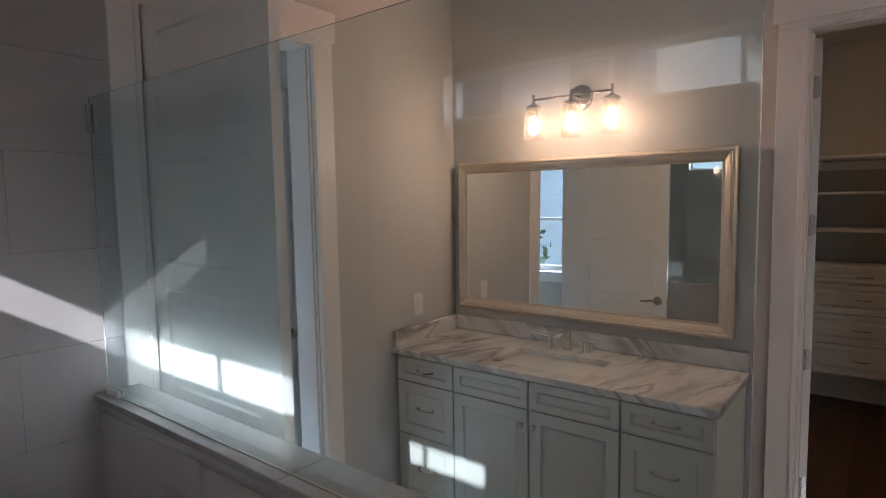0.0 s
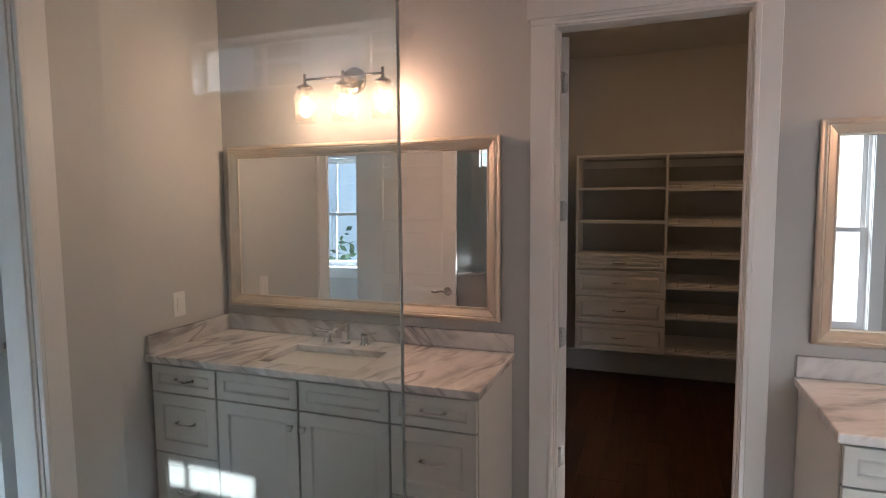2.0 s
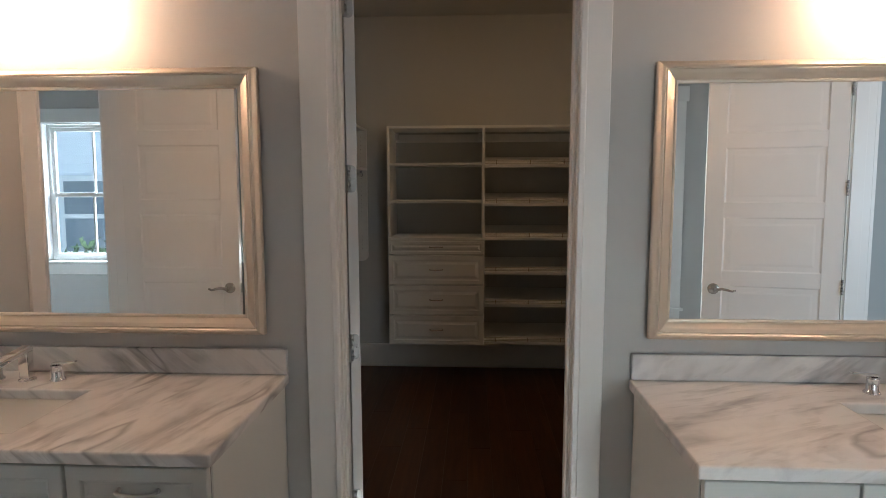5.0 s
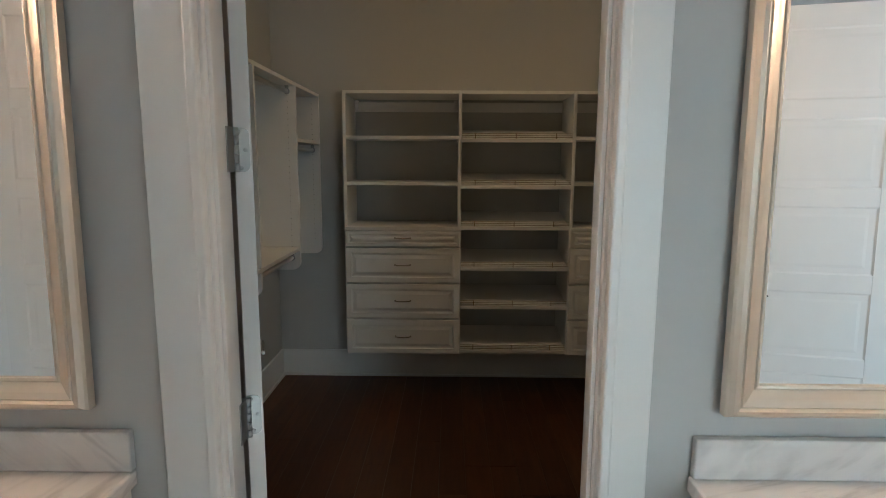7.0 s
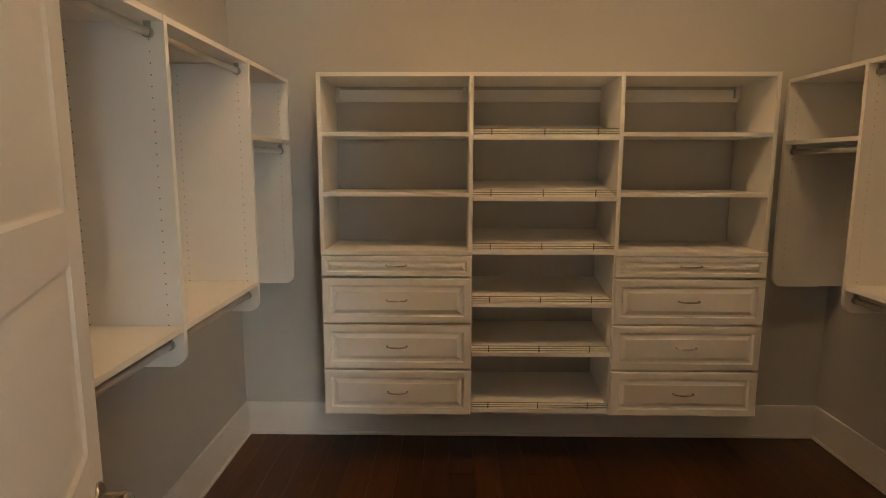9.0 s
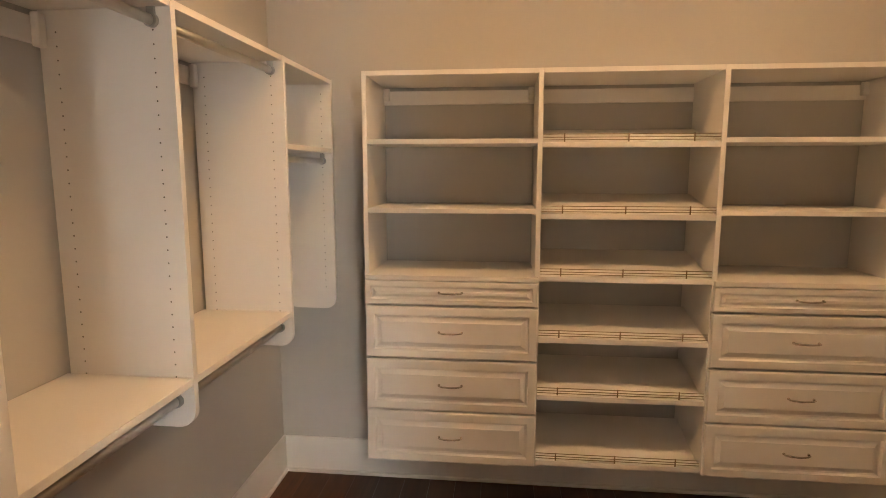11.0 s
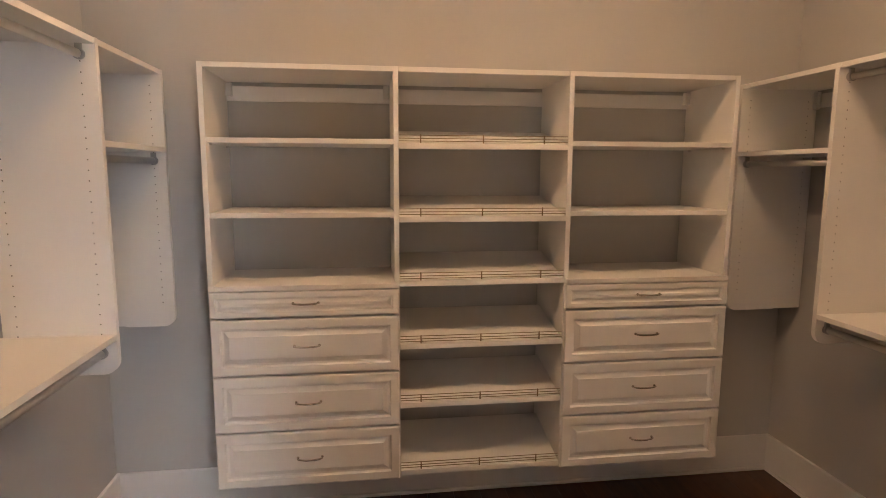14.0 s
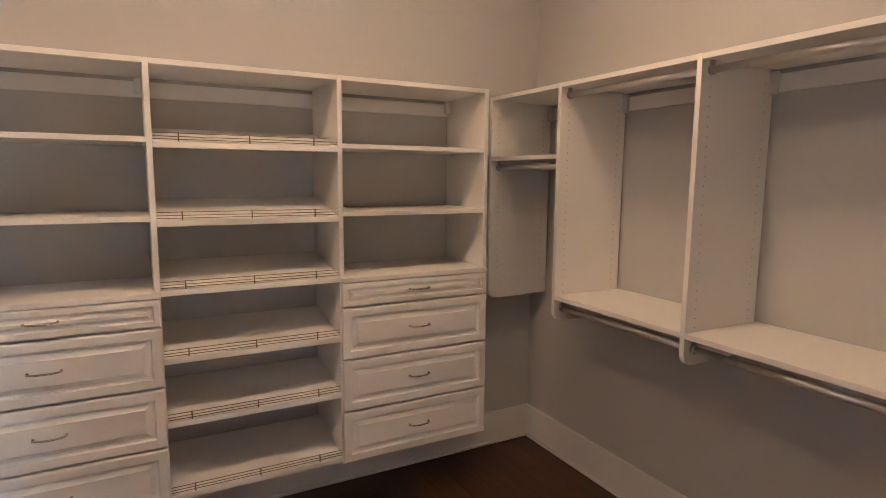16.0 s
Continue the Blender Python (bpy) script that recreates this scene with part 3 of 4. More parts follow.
def knob(parent, x, z, y):
    bm = lathe(bmesh.new(), [(0.006, 0), (0.005, 0.010), (0.010, 0.016), (0.014, 0.020), (0.0145, 0.025), (0.010, 0.029), (0.003, 0.030)], (x, y, z), 16, "y")
    return part("knob", bm, PULLM, parent, "brushed nickel knob")


RECESS = [(0.0, 0.019), (0.0, 0.002), (0.002, 0.0), (0.052, 0.0), (0.055, 0.002), (0.058, 0.007), (0.066, 0.009)]
SMALLR = [(0.0, 0.019), (0.0, 0.002), (0.002, 0.0), (0.034, 0.0), (0.037, 0.002), (0.040, 0.007), (0.046, 0.009)]


def vanity(x0, x1, stacks, label):
    """A vanity between x0 and x1 with a drawer stack at each end and two doors between; stacks: the seams' x."""
    v = thing("vanity_cabinet", ((x0 + x1) / 2, -0.27, 0), label, "vanity cabinet", "twin vanities")
    ox, oy = (x0 + x1) / 2, -0.27
    f = -0.542 - oy
    a, b, c = [s - ox for s in stacks]
    l, r = x0 - ox, x1 - ox
    part("body", box(bmesh.new(), l, r, f + 0.022, 0.265, 0.10, 0.869, 0.002), VANW, v)
    # added dark sheet that paints the shade between the fronts
    part("gap_shade_sheet", box(bmesh.new(), l + 0.004, r - 0.004, f + 0.0195, f + 0.0215, 0.105, 0.862), GAP, v)
    part("toe_kick", box(bmesh.new(), l + 0.01, r - 0.01, f + 0.085, 0.26, 0.0, 0.10), VANW, v)
    gp = 0.004
    for p, q in ((l, a), (c, r)):
        for z0, z1, pz in ((0.738, 0.858, 0.80), (0.462, 0.732, 0.597), (0.115, 0.456, 0.29)):
            d = part("drawer_front", rings(bmesh.new(), p + gp, q - gp, z0, z1, SMALLR if z1 - z0 < 0.2 else RECESS, f), VANW, v)
            pull(d, (p + q) / 2, (z0 + z1) / 2 if z1 - z0 < 0.2 else z0 + (z1 - z0) * 0.52, f + 0.009, 0.092, PULLM, 0.0050)
    for p, q, s in ((a, b, 1), (b, c, -1)):
        part("false_front", rings(bmesh.new(), p + gp, q - gp, 0.738, 0.858, SMALLR, f), VANW, v)
        d = part("cabinet_door", rings(bmesh.new(), p + gp, q - gp, 0.115, 0.732, RECESS, f), VANW, v)
        knob(d, (q - 0.030) if s > 0 else (p + 0.030), 0.667, f)
    return v


vanity(-2.117, -0.603, (-1.760, -1.352, -0.947), "pale grey-green vanity cabinet with drawers and two doors")
vanity(0.497, 2.117, (0.832, 1.250, 1.735), "pale grey-green vanity cabinet with drawers and two doors")


def countertop(x0, x1, sink_x, splash_side, stone):
    """A marble top with an undermount cut-out, a backsplash and a splash along the side wall."""
    oy, z = -0.557, 0.87
    t = thing("countertop", ((x0 + x1) / 2, oy, z), "white marble countertop with grey veins", "countertop", "marble countertops")
    cx = (x0 + x1) / 2
    l, r, s0, s1 = x0 - cx, x1 - cx, sink_x - 0.235 - cx, sink_x + 0.235 - cx
    y0, y1, d = 0.090, 0.380, 0.5565
    bm = bmesh.new()
    xs, ys = [l, s0, s1, r], [0.0, y0, y1, d]
    grid = [[[bm.verts.new((x, y, h)) for y in ys] for x in xs] for h in (0.0, 0.03)]
    for i in range(3):
        for j in range(3):
            if (i, j) == (1, 1):
                continue
            for h in (0, 1):
                bm.faces.new((grid[h][i][j], grid[h][i + 1][j], grid[h][i + 1][j + 1], grid[h][i][j + 1]))
    for h0, h1 in ((0, 1),):
        for i in range(3):
            bm.faces.new((grid[0][i][0], grid[0][i + 1][0], grid[1][i + 1][0], grid[1][i][0]))
            bm.faces.new((grid[0][i][3], grid[0][i + 1][3], grid[1][i + 1][3], grid[1][i][3]))
            bm.faces.new((grid[0][0][i], grid[0][0][i + 1], grid[1][0][i + 1], grid[1][0][i]))
            bm.faces.new((grid[0][3][i], grid[0][3][i + 1], grid[1][3][i + 1], grid[1][3][i]))
        for p, q in (((1, 1), (2, 1)), ((2, 1), (2, 2)), ((2, 2), (1, 2)), ((1, 2), (1, 1))):
            bm.faces.new((grid[0][p[0]][p[1]], grid[0][q[0]][q[1]], grid[1][q[0]][q[1]], grid[1][p[0]][p[1]]))
    bmesh.ops.recalc_face_normals(bm, faces=bm.faces[:])
    rim = [e for e in bm.edges if len(e.link_faces) == 2 and e.calc_face_angle(0) > 1.0 and all(v.co.z > 0.02 for v in e.verts)]
    corner = [e for e in bm.edges if abs(e.verts[0].co.z - e.verts[1].co.z) > 0.02 and e.calc_face_angle(0) > 1.0]
    bmesh.ops.bevel(bm, geom=rim + corner, offset=0.006, segments=3, profile=0.5, affect="EDGES")
    part("slab", bm, stone, t)
    part("backsplash", box(bmesh.new(), l + 0.004, r - 0.001, d - 0.020, d - 0.0005, 0.0305, 0.112, 0.003), stone, t)
    if splash_side < 0:
        part("side_splash", box(bmesh.new(), l, l + 0.020, 0.012, d - 0.021, 0.0305, 0.112, 0.003), stone, t)
    else:
        part("side_splash", box(bmesh.new(), r - 0.021, r - 0.001, 0.012, d - 0.021, 0.0305, 0.112, 0.003), stone, t)
    # sink below the cut-out
    s = thing("sink", (sink_x, oy + (y0 + y1) / 2, 0.715), "white undermount rectangular ceramic sink", "sink", "undermount sinks")
    hx, hy = 0.245, (y1 - y0) / 2 + 0.01
    bm = bmesh.new()
    loops = []
    for wx, wy, h, rad in ((hx + 0.012, hy + 0.012, 0.154, 0.03), (hx, hy, 0.154, 0.03), (hx - 0.006, hy - 0.006, 0.10, 0.035), (hx - 0.02, hy - 0.02, 0.03, 0.045), (hx - 0.06, hy - 0.06, 0.008, 0.05), (0.025, 0.025, 0.004, 0.024)):
        lp = []
        for qx, qy, a0 in ((1, 1, 0), (-1, 1, 90), (-1, -1, 180), (1, -1, 270)):
            for k in range(5):
                an = radians(a0 + k * 22.5)
                lp.append(bm.verts.new((qx * (wx - rad) + rad * math.cos(an), qy * (wy - rad) + rad * math.sin(an), h)))
        loops.append(lp)
    for u, w in zip(loops, loops[1:]):
        for k in range(20):
            fc = bm.faces.new((u[k], u[(k + 1) % 20], w[(k + 1) % 20], w[k]))
            fc.smooth = True
    bm.faces.new(loops[-1])
    part("basin", bm, CERAM, s)
    part("drain", lathe(bmesh.new(), [(0.022, 0.004), (0.022, 0.0065), (0.012, 0.008)], (0, 0, 0)), CHROME, s, "chrome drain ring")
    return t


countertop(-2.137, -0.590, -1.365, -1, MARBLE_A)
countertop(0.481, 2.137, 1.245, 1, MARBLE_B)


def faucet(x):
    """A widespread faucet: a flat arched spout between two lever handles."""
    f = thing("faucet", (x, -0.105, 0.90), "polished chrome widespread faucet with two lever handles", "faucet", "vanity faucets")
    bm = lathe(bmesh.new(), [(0.024, 0.0), (0.024, 0.006), (0.019, 0.010)], sides=20)
    box(bm, -0.016, 0.016, -0.014, 0.014, 0.008, 0.095, 0.004)
    t = bmesh.new()
    box(t, -0.017, 0.017, -0.125, 0.014, 0.0, 0.016, 0.004)
    join(bm, t, Matrix.Translation((0, 0, 0.092)) @ Matrix.Rotation(radians(9), 4, "X"))
    part("spout", bm, CHROME, f)
    for s in (-1, 1):
        bm = lathe(bmesh.new(), [(0.022, 0.0), (0.022, 0.006), (0.016, 0.012), (0.0155, 0.045), (0.017, 0.052)], (s * 0.098, 0, 0), 20)
        t = bmesh.new()
        box(t, 0.0, 0.075, -0.008, 0.008, 0.0, 0.007, 0.002)
        join(bm, t, Matrix.Translation((s * 0.098 - s * 0.012, 0, 0.052)) @ Matrix.Rotation(0 if s > 0 else math.pi, 4, "Z") @ Matrix.Rotation(radians(-6), 4, "Y"))
        part("handle", bm, CHROME, f)
    return f


faucet(-1.378)
faucet(1.236)


def mirror(x0, x1, lean, swing=0.0):
    """A framed mirror hung a little off the wall: a moulded champagne frame mitred at the corners; lean: how far its foot stands out."""
    z0, z1 = 1.034, 1.849
    m = thing("wall_mirror", Matrix.Translation(((x0 + x1) / 2, -0.004, z1)) @ Matrix.Rotation(radians(lean), 4, "X") @ Matrix.Rotation(radians(swing), 4, "Z") @ Matrix.Translation((0, 0, z0 - z1)), "large mirror in a champagne silver-leaf moulded frame", "mirror", "vanity mirrors")
    l, r = x0 - (x0 + x1) / 2, x1 - (x0 + x1) / 2
    prof = [(0.0, 0.0), (0.0, -0.020), (0.003, -0.026), (0.010, -0.034), (0.017, -0.036), (0.022, -0.031), (0.025, -0.033), (0.036, -0.027), (0.047, -0.019), (0.052, -0.016), (0.055, -0.018), (0.060, -0.017), (0.062, -0.011)]
    bm = bmesh.new()
    rings(bm, l, r, 0, z1 - z0, prof, 0.0, cap=False)
    part("frame", bm, CHAMP, m)
    part("mirror_glass", box(bmesh.new(), l + 0.050, r - 0.050, -0.011, -0.004, 0.050, z1 - z0 - 0.050), MIRROR, m)
    return m


mirror(-2.090, -0.652, -0.8)
mirror(0.526, 1.964, -0.8)


def vanity_light(x):
    """A bar with three downward glass shades on a round wall plate."""
    v = thing("vanity_light", (x, -0.001, 2.13), "brushed nickel three-bulb vanity light, lit", "wall lamp", "vanity lights")
    part("wall_plate", lathe(bmesh.new(), [(0.062, 0.0), (0.062, 0.008), (0.056, 0.018), (0.034, 0.024), (0.018, 0.028)], axis="y", sides=32), NICKEL, v)
    bm = bmesh.new()
    tube(bm, [(0, -0.02, 0), (0, -0.07, 0.0), (0, -0.11, 0.0)], 0.008)
    tube(bm, [(-0.205, -0.11, 0), (0.205, -0.11, 0)], 0.0055)
    part("bar", bm, NICKEL, v)
    for dx in (-0.200, 0.0, 0.200):
        bm = lathe(bmesh.new(), [(0.006, 0.026), (0.008, 0.020), (0.006, 0.012), (0.007, -0.014), (0.014, -0.020), (0.032, -0.030), (0.038, -0.036), (0.038, -0.042), (0.021, -0.044), (0.021, -0.080), (0.017, -0.083)], (dx, -0.11, 0), 24)
        cup = part("socket_cup", bm, NICKEL, v)
        bm = lathe(bmesh.new(), [(0.030, -0.043), (0.046, -0.060), (0.050, -0.085), (0.050, -0.195), (0.0475, -0.195), (0.0475, -0.086), (0.044, -0.063), (0.028, -0.047)], (dx, -0.11, 0), 28, closed=False)
        sh = part("shade", bm, SHADE, v, "clear glass cylinder shade")
        sh.visible_shadow = False
        part("bulb", lathe(bmesh.new(), [(0.012, -0.082), (0.014, -0.095), (0.023, -0.115), (0.027, -0.135), (0.023, -0.155), (0.013, -0.165), (0.004, -0.168)], (dx, -0.11, 0), 20), BULB, v, "glowing warm bulb")
    return v


vanity_light(-1.358)
vanity_light(1.294)

# switch plate beside the left vanity
sw = thing("light_switch", (XL, -0.342, 1.09), "white rocker switch plate on the wall", "light switch")
part("plate", box(bmesh.new(), 0.0005, 0.006, -0.036, 0.036, -0.058, 0.058, 0.002), PLATE, sw)
part("rocker", box(bmesh.new(), 0.006, 0.0105, -0.016, 0.016, -0.033, 0.033, 0.0015), PLATE, sw)
ol = thing("wall_outlet", (3.35, YB, 0.40), "white wall outlet in the bedroom", "outlet")
part("plate", box(bmesh.new(), -0.036, 0.036, 0.0005, 0.006, -0.058, 0.058, 0.002), PLATE, ol)
for dz in (-0.02, 0.02):
    part("socket", box(bmesh.new(), -0.017, 0.017, 0.006, 0.008, dz - 0.014, dz + 0.014, 0.001), PLATE, ol)

# ---- closet ----
TH = 0.019
TOWER_F, TOWER_B = 2.48, CY1 - 0.002
TX = (-0.628, 0.074, 0.763, 1.462)
ZT = 1.923
RAISED = [(0.0, 0.019), (0.0, 0.005), (0.002, 0.002), (0.005, 0.0), (0.034, 0.0), (0.0355, 0.006), (0.038, 0.012), (0.046, 0.013), (0.052, 0.010), (0.064, 0.003), (0.066, 0.001)]
SLIMR = [(0.0, 0.019), (0.0, 0.005), (0.002, 0.002), (0.005, 0.0), (0.022, 0.0), (0.0235, 0.006), (0.026, 0.011), (0.031, 0.012), (0.036, 0.009), (0.043, 0.003), (0.0445, 0.001)]


def side_panel(parent, x, z0, z1, y0, y1, name="side_panel"):
    return part(name, box(bmesh.new(), x - TH / 2, x + TH / 2, y0, y1, z0, z1, 0.001), LAMI, parent)


def cleat(parent, x0, x1, y, ends=True):
    """The wall rail and its white covers, seen below the top shelf."""
    part("wall_rail", box(bmesh.new(), x0, x1, y - 0.012, y, 1.826, 1.888, 0.002), LAMI, parent)
    if ends:
        for x in (x0 + 0.014, x1 - 0.014):
            part("rail_cover", box(bmesh.new(), x - 0.013, x + 0.013, y - 0.038, y - 0.012, 1.842, 1.898, 0.004), PLATE, parent)


def drawer_tower(x0, x1, label):
    """Open shelves above four raised-panel drawers, hung on the wall between x0 and x1 (panel middles)."""
    ox = (x0 + x1) / 2
    u = thing("closet_drawer_unit", (ox, 0, 0), label, "closet unit", "closet drawer units")
    l, r = x0 - ox, x1 - ox
    f, b = TOWER_F, TOWER_B
    side_panel(u, l, 0.296, ZT, f, b)
    side_panel(u, r, 0.296, ZT, f, b)
    a, c = l + TH / 2, r - TH / 2
    for nm, z in (("top_shelf", ZT - TH), ("shelf", 1.636), ("shelf", 1.358)):
        part(nm, box(bmesh.new(), a, c, f + 0.001, b, z, z + TH, 0.001), LAMI, u)
    part("deck", box(bmesh.new(), a - 0.014, c + 0.014, f - 0.020, f - 0.0005, 1.083, 1.103, 0.002), LAMI, u)
    part("deck_board", box(bmesh.new(), a, c, f, b, 1.083, 1.102), LAMI, u)
    part("bottom_board", box(bmesh.new(), a, c, f + 0.002, b, 0.298, 0.316), LAMI, u)
    cleat(u, a, c, b)
    part("drawer_carcass", box(bmesh.new(), a + 0.0005, c - 0.0005, f + 0.150, b - 0.03, 0.3165, 1.0825), LAMI, u)
    for z0, z1 in ((0.979, 1.079), (0.751, 0.971), (0.522, 0.743), (0.290, 0.514)):
        d = part("drawer_front", rings(bmesh.new(), a - 0.015, c + 0.015, z0, z1, SLIMR if z1 - z0 < 0.15 else RAISED, f - 0.0195), LAMI, u)
        pull(d, 0, (z0 + z1) / 2 + 0.004, f - 0.0185, 0.095)
    for k in (1.636, 1.358):
        for s, x in ((1, a), (-1, c)):
            for y in (f + 0.05, b - 0.06):
                part("shelf_pin", box(bmesh.new(), min(x, x + s * 0.010), max(x, x + s * 0.010), y - 0.004, y + 0.004, k - 0.008, k - 0.0005, 0.001), ROD, u)
    return u


def shoe_tower(x0, x1):
    """Six slanted shoe shelves with little wire fences between two neighbouring units."""
    ox = (x0 + x1) / 2
    u = thing("shoe_shelf_unit", (ox, 0, 0), "white slanted shoe shelves with thin wire fences", "closet unit")
    a, c = x0 - ox + TH / 2 + 0.0008, x1 - ox - TH / 2 - 0.0008
    f, b = TOWER_F, TOWER_B
    part("top_shelf", box(bmesh.new(), a, c, f + 0.001, b, ZT - TH, ZT, 0.001), LAMI, u)
    part("wall_rail", box(bmesh.new(), a, c, b - 0.012, b, 1.826, 1.888, 0.002), LAMI, u)
    for z in (1.619, 1.338, 1.085, 0.829, 0.583, 0.294):
        bm = bmesh.new()
        t = bmesh.new()
        box(t, a, c, 0.0, 0.33, 0.0, TH, 0.0012)
        join(bm, t, Matrix.Translation((0, f + 0.010, z + 0.004)) @ Matrix.Rotation(radians(11.5), 4, "X"))
        sh = part("slanted_shelf", bm, LAMI, u)
        part("lip", box(bmesh.new(), a, c, f - 0.004, f + 0.012, z, z + 0.022, 0.002), LAMI, sh)
        bm = bmesh.new()
        for dz in (0.030, 0.040, 0.052):
            tube(bm, [(a + 0.001, f + 0.002, z + dz), (c - 0.001, f + 0.002, z + dz)], 0.0016, 6)
        for k in (0.125, 0.49, 0.855):
            x = a + (c - a) * k
            tube(bm, [(x, f + 0.001, z + 0.021), (x, f + 0.001, z + 0.055)], 0.0028, 6)
        part("wire_fence", bm, BRONZE, sh, "thin bronze-coloured wire fence")
    return u


drawer_tower(TX[0], TX[1], "white closet unit with two shelves and four drawers")
shoe_tower(TX[1], TX[2])
drawer_tower(TX[2], TX[3], "white closet unit with two shelves and four drawers")


def rounded_panel(parent, y, z0, z1, depth, name="side_panel"):
    """A panel across the local x (wall at 0, front at depth) with a rounded lower front corner."""
    r = 0.045
    pts = [(0.012, z1), (depth, z1), (depth, z0 + r)]
    pts += [(depth - r + r * math.cos(radians(-k * 15)), z0 + r + r * math.sin(radians(-k * 15))) for k in range(1, 7)]
    pts += [(0.16, z0), (0.16 - 0.02, z0 + 0.004), (0.012, z0 + 0.004)]
    bm = bmesh.new()
    s = [[bm.verts.new((px, yy, pz)) for px, pz in pts] for yy in (y - TH / 2, y + TH / 2)]
    n = len(pts)
    bm.faces.new(s[0])
    bm.faces.new(s[1][::-1])
    for k in range(n):
        bm.faces.new((s[0][k], s[0][(k + 1) % n], s[1][(k + 1) % n], s[1][k]))
    p = part(name, bm, LAMI, parent)
    # rows of pin holes on both sides: flat discs, their inner shade painted dark
    hb = bmesh.new()
    zz = z0 + 0.10
    while zz < z1 - 0.05:
        for hx in (0.055, depth - 0.045):
            for yy, dirn in ((y - TH / 2 - 0.0004, -1), (y + TH / 2 + 0.0004, 1)):
                lp = [hb.verts.new((hx + 0.0023 * math.cos(k * math.tau / 6), yy, zz + 0.0023 * math.sin(k * math.tau / 6))) for k in range(6)]
                hb.faces.new(lp if dirn < 0 else lp[::-1])
        zz += 0.032
    tagged(part("pin_holes", hb, HOLE, p), kind="stuff")
    return p


def rod(parent, y0, y1, x, z, name="hanging_rod"):
    """A closet rod along y with a cup at each end."""
    bm = tube(bmesh.new(), [(x, y0, z), (x, y1, z)], 0.0115, 16)
    for v in bm.verts:
        v.co = (x + (v.co.x - x) * 0.85, v.co.y, z + (v.co.z - z) * 1.1)
    r = part(name, bm, ROD, parent, "satin metal closet rod")
    for y, s in ((y0, 1), (y1, -1)):
        bm = tube(bmesh.new(), [(x, y, z), (x, y + s * 0.012, z)], 0.0165, 14)
        box(bm, x - 0.010, x + 0.010, min(y, y + s * 0.008), max(y, y + s * 0.008), z, z + 0.032, 0.002)
        part("rod_cup", bm, SATIN, r)
    return r


def hanging_bay(m, y0, y1, depth, kind, last, label, low):
    """One hanging bay from panel y0 to panel y1; kind 'double': a shelf with its top at low and a rod above and below; 'single': a high shelf with a rod."""
    u = thing("hanging_unit", m, label, "closet unit", "hanging units")
    rounded_panel(u, y0, 0.890, ZT, depth)
    if last:
        rounded_panel(u, y1, 0.898, ZT, depth)
    a, b = y0 + TH / 2, y1 - TH / 2
    part("top_shelf", box(bmesh.new(), 0.002, depth - 0.001, a, b, ZT - TH, ZT - 0.0005, 0.001), LAMI, u)
    part("wall_rail", box(bmesh.new(), 0.002, 0.014, a, b, 1.826, 1.888, 0.002), LAMI, u)
    for y in (a + 0.014, b - 0.014):
        part("rail_cover", box(bmesh.new(), 0.014, 0.034, y - 0.013, y + 0.013, 1.818, 1.896, 0.004), PLATE, u)
    if kind == "double":
        part("shelf", box(bmesh.new(), 0.002, depth - 0.001, a, b, low - TH, low, 0.001), LAMI, u)
        rod(u, a, b, depth - 0.045, 1.874)
        rod(u, a, b, depth - 0.045, low - 0.060)
    else:
        part("shelf", box(bmesh.new(), 0.002, depth - 0.001, a, b, 1.606, 1.625, 0.001), LAMI, u)
        rod(u, a, b, depth - 0.045, 1.572)
    return u


LB = (0.835, 1.480, 2.152, 2.700)
for k in range(3):
    hanging_bay(pose(CX0, 0, 0), LB[k], LB[k + 1], 0.342, "single" if k == 2 else "double", k == 2, "white hanging closet unit with metal rods", 1.020)
# the facing wall's bays, turned half round: local y runs backwards
RB = (0.815, 1.490, 2.175, 2.710)
for k in range(3):
    hanging_bay(pose(CX1, RB[k] + RB[k + 1], 0, 0, 0, 180), RB[k], RB[k + 1], 0.385, "single" if k == 2 else "double", k == 0, "white hanging closet unit with metal rods", 1.006)


def dome_light(x, y):
    """A flush ceiling light with a frosted dome."""
    d = thing("ceiling_light", (x, y, ZC), "flush ceiling light with a frosted lit dome", "ceiling light", "closet ceiling lights")
    part("canopy", lathe(bmesh.new(), [(0.150, 0.0), (0.150, -0.014), (0.142, -0.020)], sides=40), NICKEL, d, "nickel canopy ring")
    bm = lathe(bmesh.new(), [(0.142, -0.018), (0.140, -0.032), (0.127, -0.049), (0.102, -0.064), (0.068, -0.074), (0.036, -0.078), (0.010, -0.079)], sides=40)
    part("dome", bm, DOME, d, "glowing frosted glass dome")
    part("finial", lathe(bmesh.new(), [(0.006, -0.078), (0.009, -0.081), (0.006, -0.086), (0.002, -0.088)], sides=16), NICKEL, d)
    return d


dome_light(-0.19, 1.56)
dome_light(1.00, 1.56)

# ---- outside ----
setting("ground", box(bmesh.new(), -400, 400, -400, 400, -0.62, -0.45), GROUND, "ground reaching the horizon, made pale to bounce light up", "ground")


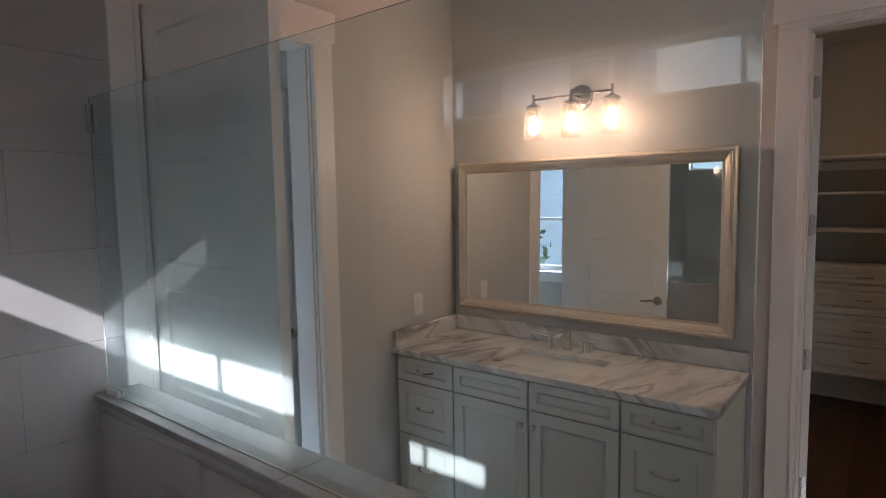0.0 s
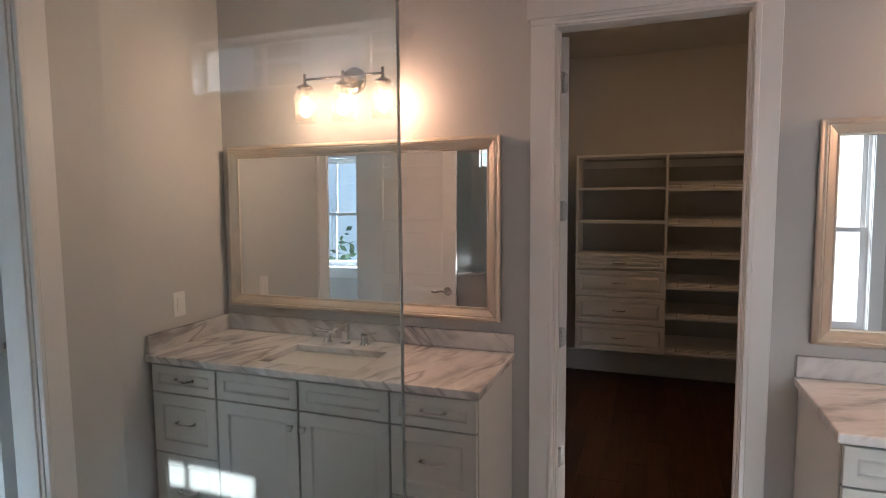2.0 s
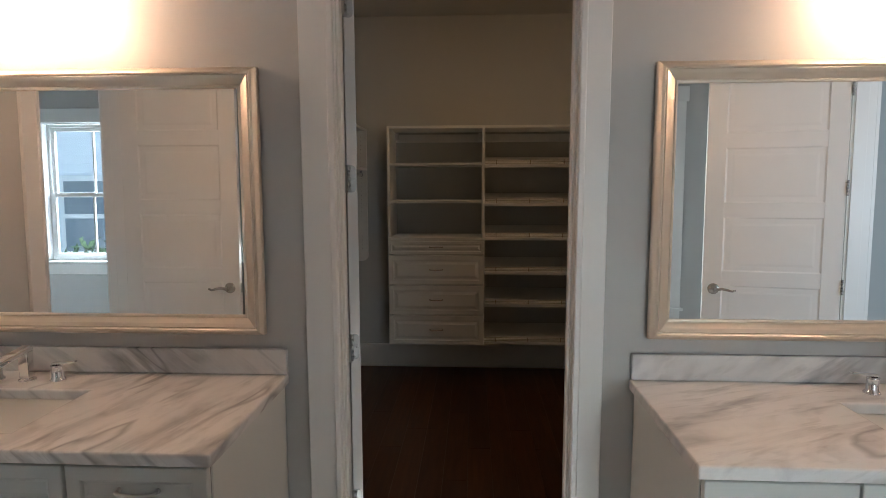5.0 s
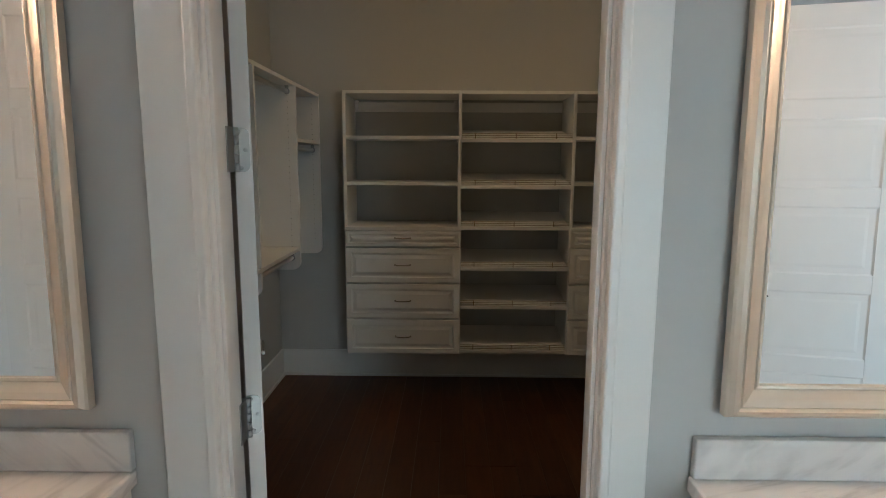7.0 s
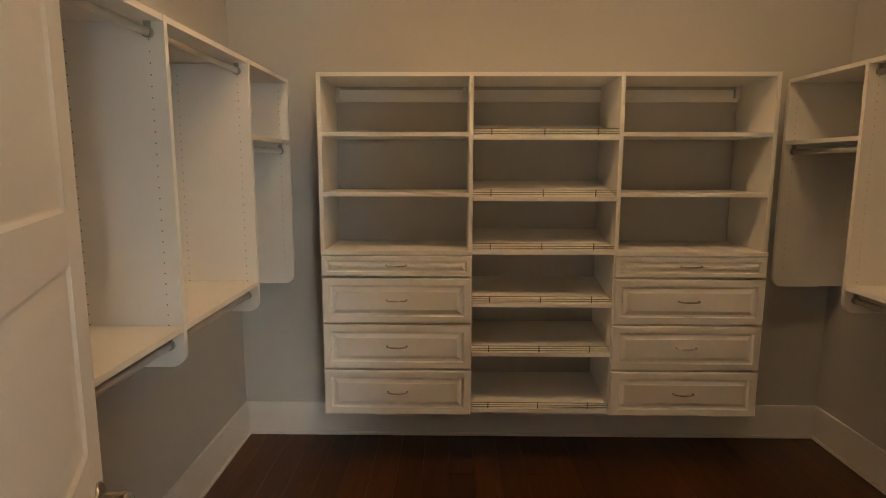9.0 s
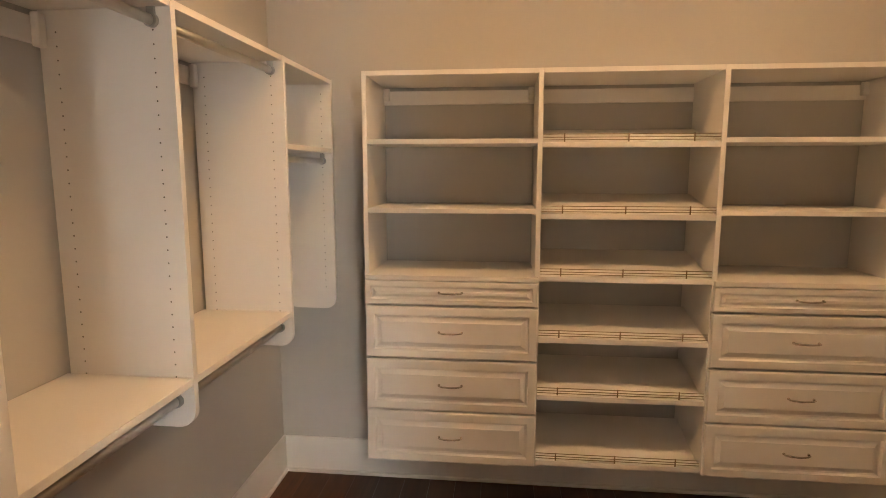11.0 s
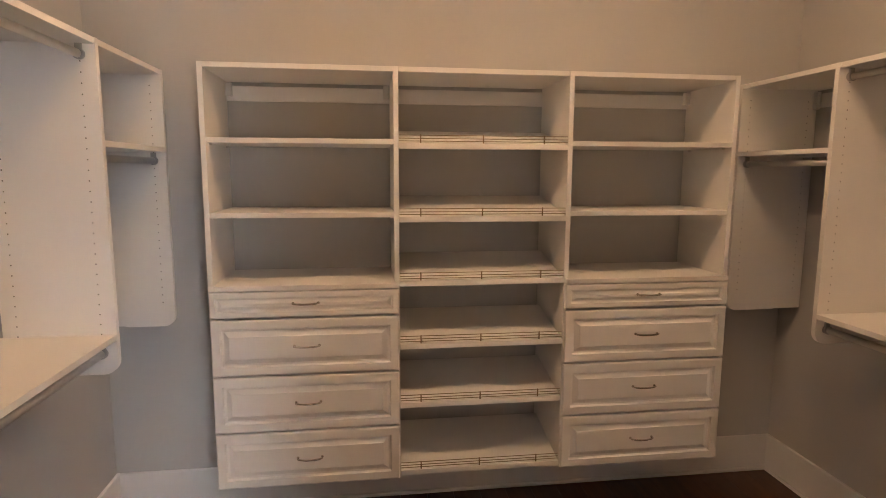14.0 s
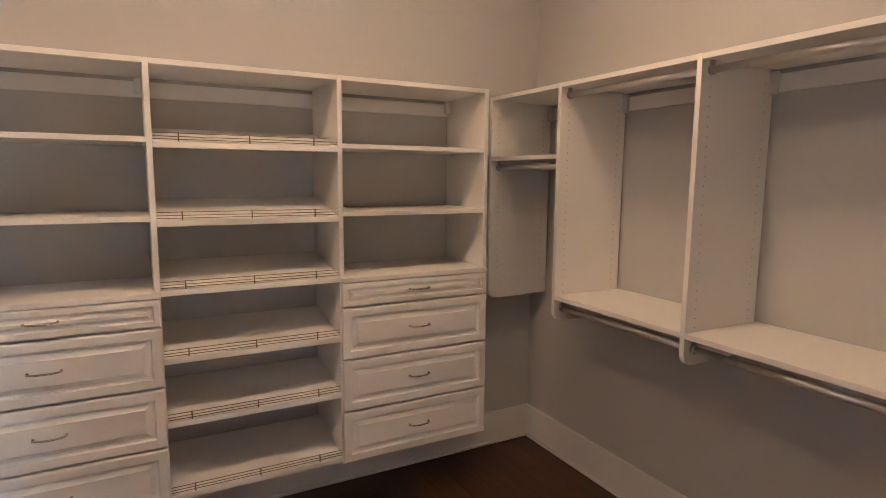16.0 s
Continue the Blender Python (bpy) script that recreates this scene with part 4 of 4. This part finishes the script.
def house(x0, x1, y0, y1, eave, ridge):
    """A neighbouring house: lap-sided walls, gable roof and windows with white trim."""
    h = thing("neighbour_house", (x0, y1, -0.45), "pale blue lap-sided neighbouring house", "house")
    w, d = x1 - x0, y1 - y0
    bm = bmesh.new()
    box(bm, 0, w, -d, -0.03, 0, eave)
    part("wall", bm, SIDING, h)
    n = int(eave / 0.16)
    bm = bmesh.new()
    for k in range(n):
        t = bmesh.new()
        box(t, 0, w, -0.012, 0.006, 0, 0.165)
        join(bm, t, Matrix.Translation((0, -0.012, k * 0.16)) @ Matrix.Rotation(radians(5), 4, "X"))
    part("siding", bm, SIDING, h)
    bm = bmesh.new()
    v = [bm.verts.new(p) for p in ((-0.3, 0.35, eave), (w + 0.3, 0.35, eave), (w + 0.3, -d / 2, ridge), (-0.3, -d / 2, ridge), (-0.3, -d - 0.35, eave), (w + 0.3, -d - 0.35, eave))]
    for f in ((0, 1, 2, 3), (3, 2, 5, 4), (0, 3, 4), (1, 5, 2), (0, 4, 5, 1)):
        bm.faces.new([v[k] for k in f])
    part("roof", bm, SHINGLE, h)
    part("fascia", box(bmesh.new(), -0.3, w + 0.3, 0.34, 0.38, eave - 0.14, eave + 0.04), TRIM, h)
    for cx in (0.9, 2.6, 4.6, 6.4):
        for zz in (0.9, 3.2):
            if cx + 0.5 > w or zz + 1.4 > eave:
                continue
            wn_ = part("window", box(bmesh.new(), cx - 0.5, cx + 0.5, 0.0, 0.05, zz, zz + 1.45, 0.01), TRIM, h, "white window casing")
            for dz in (0.10, 0.76):
                part("pane", box(bmesh.new(), cx - 0.38, cx + 0.38, 0.05, 0.056, zz + dz, zz + dz + 0.58), PANEDARK, wn_)
    return h


PANEDARK = plain("dark_window_pane", (0.22, 0.26, 0.30), 0.05)
house(-9.5, -2.4, -15, -8.2, 5.2, 7.4)


def shrub(x, y, z, size, seed):
    s = thing("shrub", (x, y, z), "small green leafy shrub outside the window", "shrub")
    rnd = random.Random(seed)
    bm = bmesh.new()
    stems = bmesh.new()
    for k in range(10):
        tip = Vector((rnd.uniform(-1, 1) * size * 0.7, rnd.uniform(-1, 1) * size * 0.5, size * rnd.uniform(0.9, 1.8)))
        tube(stems, [(0, 0, 0), tip * 0.5 + Vector((0, 0, 0.05)), tip], [0.012, 0.008, 0.003], 5)
        for j in range(38):
            c = tip * rnd.uniform(0.35, 1.05) + Vector([rnd.gauss(0, size * 0.13) for _ in range(3)])
            a, b = Vector([rnd.gauss(0, 1) for _ in range(3)]).normalized(), Vector([rnd.gauss(0, 1) for _ in range(3)]).normalized()
            b = a.cross(b).normalized()
            l, w = size * 0.10, size * 0.045
            bm.faces.new([bm.verts.new(c + p) for p in (a * -l, b * w, a * l, b * -w)])
    part("stems", stems, WOODT, s)
    tagged(part("leaves", bm, LEAF, s), kind="stuff")
    return s


shrub(-4.6, -5.4, -0.45, 0.9, 4)
shrub(-3.6, -5.8, -0.45, 0.8, 7)

# ---- pieces: shower tiles, cap stones, floor planks ----


def block_mesh(name, sx, sy, sz, bevel, material):
    bm = box(bmesh.new(), 0, sx, 0, sy, 0, sz, bevel)
    mesh = bpy.data.meshes.new(name)
    bm.to_mesh(mesh)
    bm.free()
    mesh.materials.append(material)
    return mesh


def piece(name, mesh, parent, place):
    ob = new(name, mesh)
    ob.parent = parent
    ob.location = place
    return ob


tiling = setting("trim_shower_backing", box(bmesh.new(), XL, XL + 0.004, YB, -1.8425, 0, ZC - 0.001), GROUT, "grey large-format shower wall tiles", "tiled wall")
TW, THH = 0.595, 0.295
EDGE = -1.8425
for r in range(9):
    ends = [EDGE]
    ends += [EDGE - (TW if r % 2 == 0 else TW / 2)]
    while ends[-1] - TW > YB:
        ends.append(ends[-1] - TW)
    ends.append(YB)
    for b0, b1 in zip(ends[1:], ends):
        if b1 - b0 < 0.02:
            continue
        piece("tile", block_mesh("tile", 0.008, b1 - b0 - 0.001, THH - 0.001, 0.0004, TILE), tiling, (XL + 0.004, b0 + 0.0005, r * THH + 0.04))
kt = block_mesh("tile", TW - 0.001, 0.008, 0.324, 0.0004, TILE)
for r in range(3):
    for k in range(3):
        if (r, k) == (2, 1):
            continue
        for yy in (KN0 + 0.002, KN1 - 0.010):
            piece("tile", kt, knee, (XL + 0.012 + k * TW + 0.02, yy, r * 0.325 + 0.02))
# niche box with a dark recess in the low wall's shower face
nb = bmesh.new()
box(nb, -1.50, -1.00, KN0 + 0.002, KN0 + 0.010, 0.89, 0.99)
part("tile", nb, TILE, knee)
nb = bmesh.new()
rings(nb, -1.70, -1.50, 0.62, 0.885, [(0.0, 0.001), (0.006, 0.0), (0.008, 0.008)], KN0)
part("niche", nb, GROUT, knee, "dark recessed soap niche")
cap = setting("trim_knee_cap", box(bmesh.new(), XL, KX1, KN0 + 0.004, KN1 - 0.004, KZ - 0.022, KZ - 0.006), GROUT, "pale stone cap on the low shower wall", "cap")
cm = block_mesh("cap_stone", 0.9600, KN1 - KN0 + 0.014, 0.020, 0.003, CAPM)
for k in range(2):
    piece("cap_stone", cm, cap, (XL + 0.009 + k * 0.9606, KN0 - 0.007, KZ - 0.020))

PW = 0.127
rnd = random.Random(5)
x = CX0 + 0.0005
while x < CX1 - PW:
    seams = [0.063, 0.063 + rnd.choice((0.45, 0.7, 0.95))]
    while seams[-1] < CY1 - 1.3:
        seams.append(seams[-1] + rnd.choice((0.86, 1.05)))
    seams.append(CY1)
    for p, q in zip(seams, seams[1:]):
        piece("plank", block_mesh("plank", PW - 0.0012, q - p - 0.0012, 0.008, 0.0008, OAK), floor_closet, (x, p, -0.008))
    x += PW
piece("plank", block_mesh("plank", CX1 - x - 0.0012, CY1 - 0.063, 0.008, 0.0008, OAK), floor_closet, (x, 0.063, -0.008))
